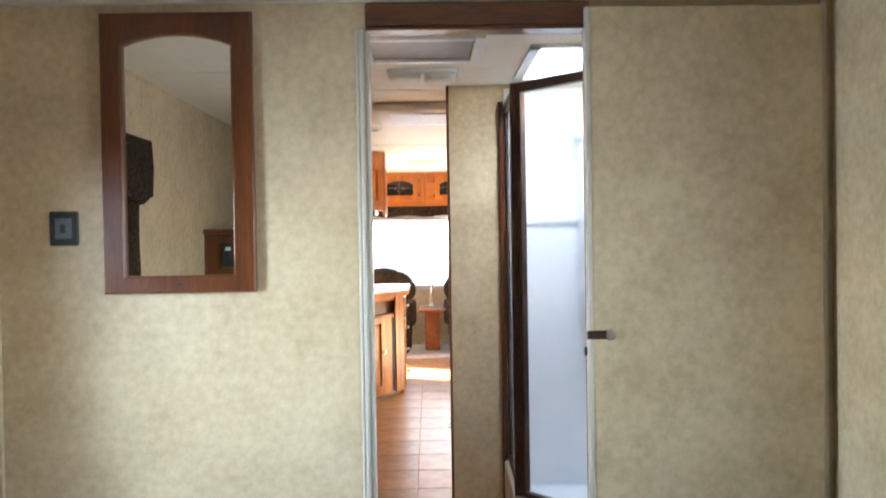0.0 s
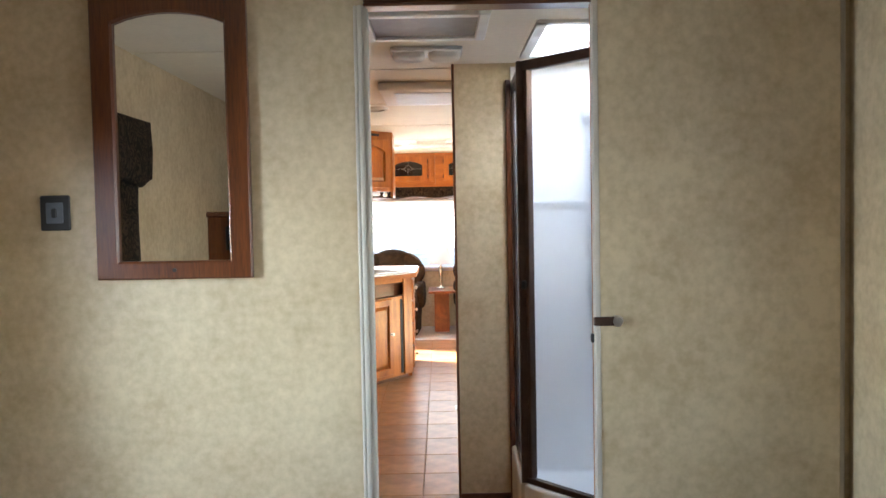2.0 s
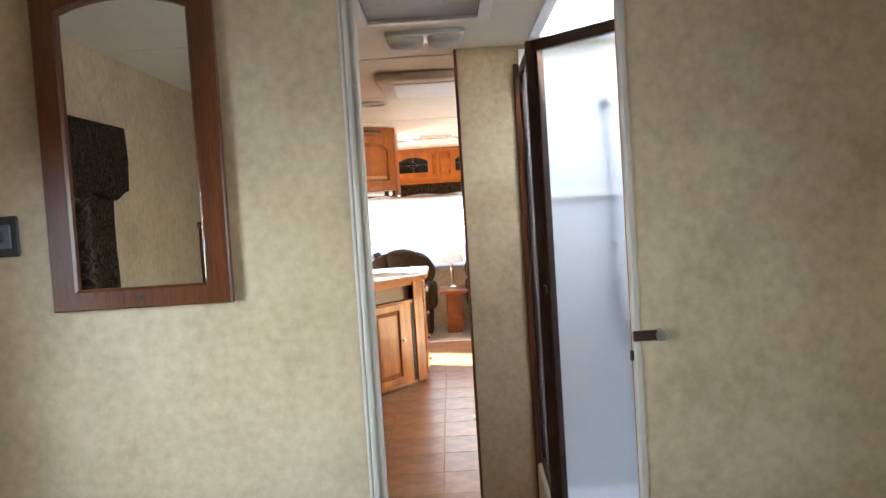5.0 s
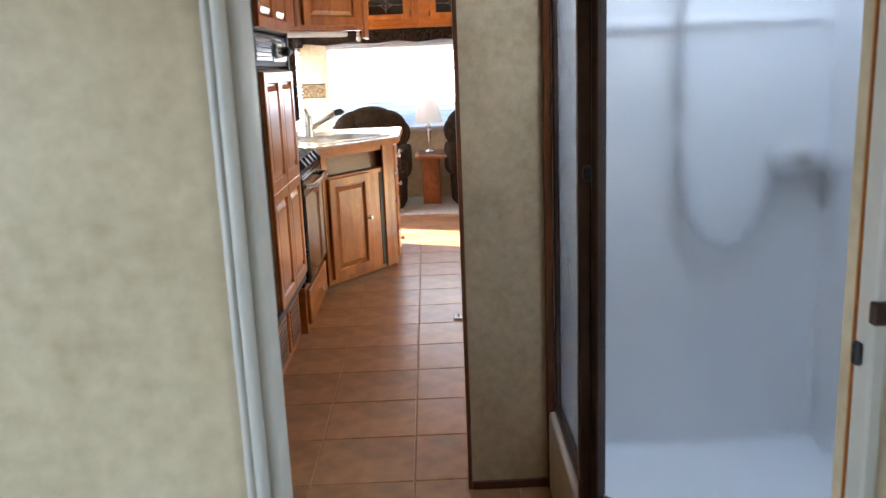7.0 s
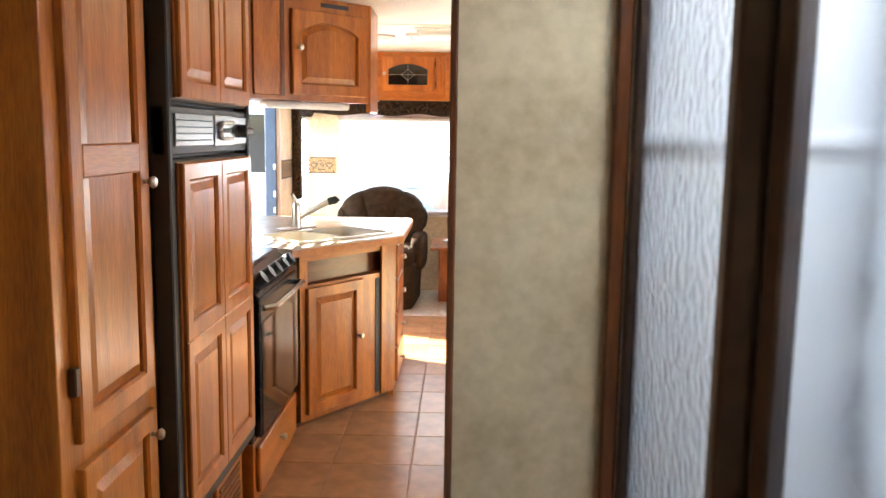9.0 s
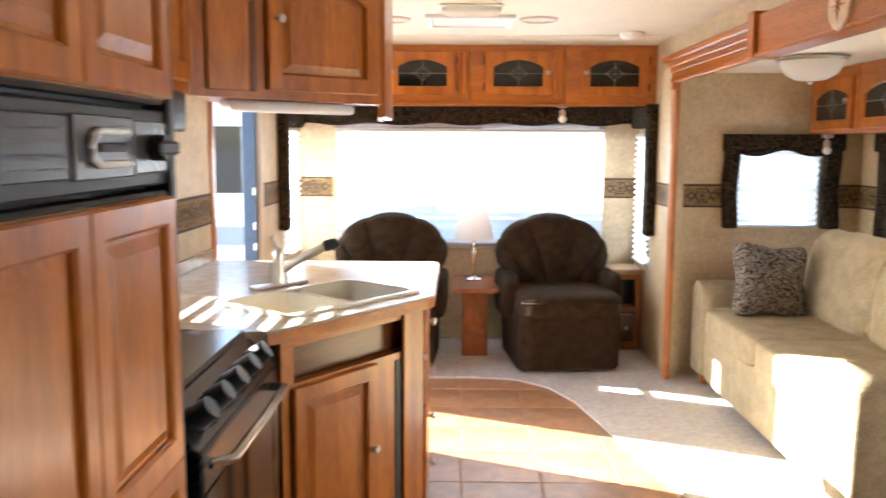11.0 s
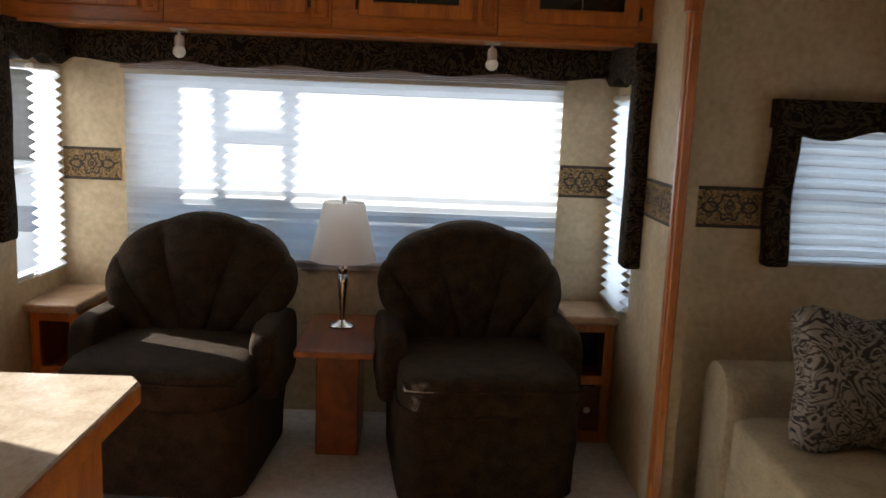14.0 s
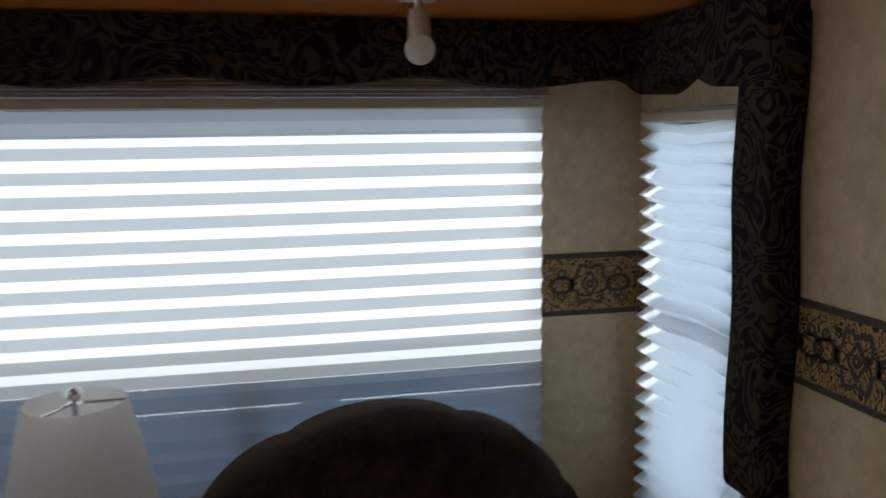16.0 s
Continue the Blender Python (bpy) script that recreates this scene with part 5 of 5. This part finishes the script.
# ---- slide-out: sofa, cabinets, light ----
so = thing("sofa", "taupe microfibre sleeper sofa with loose back cushions", "sofa", at=pose(0, 0, 0.010))
part("base", B(1.40, 4.78, 0.05, 2.30, 6.36, 0.33, bevel=0.02, seg=2), SOFA, so, smooth=True)
part("front_panel", soft(bmesh.new(), (1.405, 5.57, 0.20), (0.03, 0.80, 0.145), 0.2, 16, 0.01), SOFA, so, smooth=True)
for i, (y0, y1) in enumerate(((5.57, 6.36), (4.78, 5.57))):
    part("seat_cushion", soft(bmesh.new(), (1.70, (y0 + y1) / 2, 0.405), (0.345, (y1 - y0) / 2 + 0.004, 0.085), 0.22, 30, 0.012, seed=i * 5.0), SOFA, so, smooth=True)
    for zp in (0.345, 0.47):
        part("piping", tube(bmesh.new(), [(1.42, y1 - 0.03, zp), (1.372, y1 - 0.05, zp), (1.366, (y0 + y1) / 2, zp), (1.372, y0 + 0.05, zp), (1.42, y0 + 0.03, zp)], 0.005, 8), SOFA, so, smooth=True)
    tm = Matrix.Rotation(radians(-14), 3, "Y")
    cu = soft(bmesh.new(), (2.04, (y0 + y1) / 2 + (0.0, -0.02)[i], 0.68), (0.135, 0.43, 0.265), 0.46, 56, 0.06, tm.inverted(), seed=i * 7.0 + 2)
    for v in cu.verts:
        # gathers that run in from the two near corners of the cover
        for cy, cz in ((y0 + 0.01, 0.90), (y0 + 0.02, 0.47), (y1 - 0.02, 0.90)):
            dy, dz = v.co.y - cy, v.co.z - cz
            v.co.x -= 0.011 * math.exp(-(dy * dy + dz * dz) / 0.045) * math.sin(7 * math.atan2(dz, dy) + 9 * dy)
        v.co.x += 0.006 * math.sin(v.co.z * 34 + v.co.y * 7) * math.exp(-((v.co.y - y0) / 0.16) ** 2)
    part("back_cushion", cu, SOFA, so, "plump loose back cushion", True)
for i, (y0, y1) in enumerate(((6.36, 6.60), (4.51, 4.76))):
    am = bmesh.new()
    pr = []
    for k in range(13):
        a = math.pi * k / 12
        pr.append(((y0 + y1) / 2 - 0.125 * math.cos(a), 0.51 + 0.11 * math.sin(a)))
    pr = [(y0 + 0.012, 0.075)] + pr + [(y1 - 0.012, 0.075)]
    xs = [1.365, 1.38, 1.42, 2.28, 2.30]
    sc = [0.88, 0.96, 1.0, 1.0, 0.95]
    ym = (y0 + y1) / 2
    rg = [[am.verts.new((x, ym + (p - ym) * s, 0.05 + (z - 0.05) * (0.94 + 0.06 * s))) for p, z in pr] for x, s in zip(xs, sc)]
    for a, b in zip(rg, rg[1:]):
        for k in range(len(pr)):
            am.faces.new((a[k], a[(k + 1) % len(pr)], b[(k + 1) % len(pr)], b[k]))
    am.faces.new(rg[0]), am.faces.new(rg[-1])
    part("armrest", am, SOFA, so, "rounded upholstered arm", True)
    for x in (1.42, 2.22):
        part("foot", lathe(bmesh.new(), [(0.001, 0.0), (0.022, 0.0), (0.034, 0.075), (0.001, 0.075)], (x, ym, 0.0), 14), OAK, so, "turned wooden foot", True)


def pillow(at, label):
    p = thing("throw_pillow", label, "pillow", "throw pillows", at)
    bm = soft(bmesh.new(), (0, 0, 0), (0.185, 0.185, 0.085), 0.3, 26, 0.02)
    for v in bm.verts:
        r = max(abs(v.co.x), abs(v.co.y)) / 0.2
        d = math.hypot(v.co.x, v.co.y) / 0.28
        k = 1 + 0.30 * (abs(v.co.x * v.co.y) / 0.0342) ** 1.5 - 0.05 * r
        v.co.x *= k
        v.co.y *= k
        v.co.z *= max(0.05, 1 - 0.75 * d ** 2.5)
    part("cover", bm, PAISLEY, p, smooth=True)


pillow(pose(1.66, 6.16, 0.675, 72, 6, 8), "dark paisley throw pillow against the sofa arm")
pillow(pose(1.96, 4.83, 0.63, 62, -10, -42), "dark paisley throw pillow at the sofa's near end")

SY = ((6.085, 6.66), (5.47, 6.08), (4.80, 5.465), (4.10, 4.795))
for i, (y0, y1) in enumerate(SY):
    sc_ = thing("overhead_cabinet", "oak overhead cabinet with dark leaded glass door above the sofa", "cabinet", "sofa overhead cabinets", pose(2.04, y1, 1.486, 0, 0, -90))
    w = y1 - y0
    part("body", B(0, 0, 0, w, 0.325, 0.357, bevel=0.002), OAK_H, sc_)
    if i < 3:
        cab_door(sc_, 0.05, -0.001, 0.02, w - 0.08, 0.275, 0.045, (w - 0.105 if i != 2 else 0.025, 0.15), True)
    else:
        cab_door(sc_, 0.09, -0.001, 0.02, w - 0.12, 0.275, 0, (0.05, 0.15))
    for z in (0.05, 0.22):
        part("hinge", B(0.036 if i != 2 else w - 0.028, -0.012, z, 0.046 if i != 2 else w - 0.018, 0, z + 0.05, bevel=0.002), STEEL, sc_)
dl = thing("ceiling_light", "alabaster glass bowl ceiling light with nickel rim", "ceiling light", at=pose(1.66, 5.78, 1.845))
part("bowl", lathe(bmesh.new(), [(0.15, -0.018), (0.145, -0.045), (0.12, -0.085), (0.07, -0.112), (0.001, -0.12)], seg=36), FROST, dl, "swirled alabaster glass bowl", True)
part("rim", lathe(bmesh.new(), [(0.10, 0.0), (0.165, -0.005), (0.17, -0.015), (0.155, -0.024), (0.148, -0.018)], seg=36), NICKEL, dl, smooth=True)
part("finial", lathe(bmesh.new(), [(0.012, -0.118), (0.014, -0.125), (0.006, -0.135), (0.001, -0.137)], seg=14), NICKEL, dl, smooth=True)

dc = thing("dining_chair", "dark brown wooden dining chair with a ladder back", "chair", at=pose(1.66, 3.84, 0.010, 0, 0, 12))
for x in (-0.2, 0.2):
    bk = part("back_post", tube(bmesh.new(), [(x, 0.2, 0.0), (x, 0.19, 0.45), (x, 0.22, 0.75), (x, 0.26, 0.96)], 0.02), DARKWOOD, dc, smooth=True)
    part("leg", tube(bmesh.new(), [(x, -0.2, 0.0), (x, -0.19, 0.43)], 0.02), DARKWOOD, dc, smooth=True)
part("seat", B(-0.23, -0.23, 0.43, 0.23, 0.21, 0.47, bevel=0.015, seg=2), DARKWOOD_H, dc)
for z, y in ((0.92, 0.25), (0.78, 0.225), (0.64, 0.205)):
    part("back_rail", B(-0.2, y - 0.012, z - 0.03, 0.2, y + 0.012, z + 0.03, bevel=0.006), DARKWOOD_H, dc)

# ---- ceiling fixtures ----
vl = thing("hall_ceiling_light", "twin-lens white ceiling light in the hall", "ceiling light", at=pose(0.03, 1.22, H))
part("base", B(-0.15, -0.09, -0.018, 0.15, 0.09, -0.001, bevel=0.015, seg=2), WHITE, vl, smooth=True)
for x in (-0.075, 0.075):
    part("lens", soft(bmesh.new(), (x, 0, -0.02), (0.068, 0.075, 0.028), 0.6, 12), FROST, vl, smooth=True)
hc = thing("roof_hatch", "grey roof vent hatch with white frame", "hatch", at=pose(0.03, 0.72, H))
part("panel", B(-0.19, -0.17, -0.014, 0.19, 0.17, -0.001, bevel=0.004), mat("hatch_grey", (0.32, 0.33, 0.34), 0.5, 0, 0.08, 20, 0), hc)
for a in ((-0.23, -0.21, -0.19, 0.21), (0.19, -0.21, 0.23, 0.21), (-0.19, -0.21, 0.19, -0.17), (-0.19, 0.17, 0.19, 0.21)):
    part("frame", B(a[0], a[1], -0.025, a[2], a[3], -0.001, bevel=0.004), WHITE, hc)
ac = thing("air_conditioner", "white ceiling air conditioner with slatted grille", "air conditioner", at=pose(0.02, 2.35, H))
part("shroud", B(-0.26, -0.32, -0.045, 0.26, 0.32, -0.001, bevel=0.015, seg=2), WHITE, ac, smooth=True)
for k in range(16):
    part("slat", B(-0.18, -0.22 + k * 0.029, -0.052, 0.18, -0.205 + k * 0.029, -0.046), WHITE, ac)
for i, (x, y) in enumerate(((-0.40, 5.98), (0.35, 5.98), (-0.35, 3.1), (0.30, 3.3))):
    rl = thing("ceiling_speaker", "round flush cream ceiling fitting", "ceiling fitting", "round ceiling fittings", pose(x, y, H))
    part("ring", lathe(bmesh.new(), [(0.001, -0.006), (0.07, -0.006), (0.075, -0.014), (0.095, -0.012), (0.10, -0.001)], seg=28), CREAM, rl, smooth=True)
fl_ = thing("ceiling_light", "shallow rectangular white ceiling light", "ceiling light", at=pose(0.0, 5.60, H))
part("base", B(-0.15, -0.08, -0.012, 0.15, 0.08, -0.001, bevel=0.005), WHITE, fl_)
part("lens", soft(bmesh.new(), (0, 0, -0.014), (0.14, 0.075, 0.03), 0.5, 14), FROST, fl_, smooth=True)
sm = thing("smoke_alarm", "round white smoke alarm on the ceiling", "smoke alarm", at=pose(0.93, 6.50, H))
part("body", lathe(bmesh.new(), [(0.001, -0.035), (0.05, -0.034), (0.065, -0.02), (0.07, -0.001)], seg=24), WHITE, sm, smooth=True)
# White framed panel put where a bright reflection falls on the ceiling.
rv = thing("ceiling_bright_panel", "square white framed panel standing in for a bright ceiling reflection", "vent", at=pose(0.0, 6.02, H))
part("white_plate", B(-0.19, -0.15, -0.012, 0.19, 0.15, -0.001, bevel=0.004), WHITE, rv)
for a in ((-0.225, -0.185, -0.19, 0.185), (0.19, -0.185, 0.225, 0.185), (-0.19, -0.185, 0.19, -0.15), (-0.19, 0.15, 0.19, 0.185)):
    part("frame", B(a[0], a[1], -0.02, a[2], a[3], -0.001, bevel=0.004), WHITE, rv)
fv = thing("floor_vent", "small white floor register beside the wall", "floor vent", at=pose(0.20, 3.39, 0.004))
part("frame", B(-0.05, -0.05, 0, 0.12, 0.05, 0.006, bevel=0.002), WHITE, fv)
for k in range(6):
    part("slot", B(-0.03 + k * 0.022, -0.03, 0.0062, -0.018 + k * 0.022, 0.03, 0.0072), BLACKM, fv)

# ---- floor tiles ----
TP = 0.336
tmesh = {}
def tile_bm(w, d):
    return B(-w / 2, -d / 2, -0.010, w / 2, d / 2, 0.0, bevel=0.002)


def inside(x, y):
    """Whether a floor point lies on the tiled side of the carpet's curved edge."""
    if x <= -0.4:
        return y < 6.5
    for (xa, ya), (xb, yb) in zip(CURVE, CURVE[1:]):
        if xa <= x <= xb:
            return y < ya + (yb - ya) * (x - xa) / (xb - xa) - 0.0
    return y < 3.9


for i in range(-4, 5):
    x0, x1 = max(-0.036 + i * TP, XL), min(-0.036 + (i + 1) * TP, XR)
    if x1 - x0 < 0.03:
        continue
    for j in range(0, 20):
        y0, y1 = 0.0 + j * TP - 0.05, 0.0 + (j + 1) * TP - 0.05
        if not (inside((x0 + x1) / 2, y0) or inside(x0, y0)):
            continue
        if y0 < 0:
            y0 = -0.03
        key = (round(x1 - x0, 3), round(y1 - y0, 3))
        if key not in tmesh:
            me = bpy.data.meshes.new("tile")
            b_ = tile_bm(key[0] - 0.005, key[1] - 0.005)
            b_.to_mesh(me)
            b_.free()
            me.materials.append(TILE)
            tmesh[key] = me
        t_ = new("tile", tmesh[key])
        t_.location = ((x0 + x1) / 2, (y0 + y1) / 2, 0.0)
        t_.parent = floor
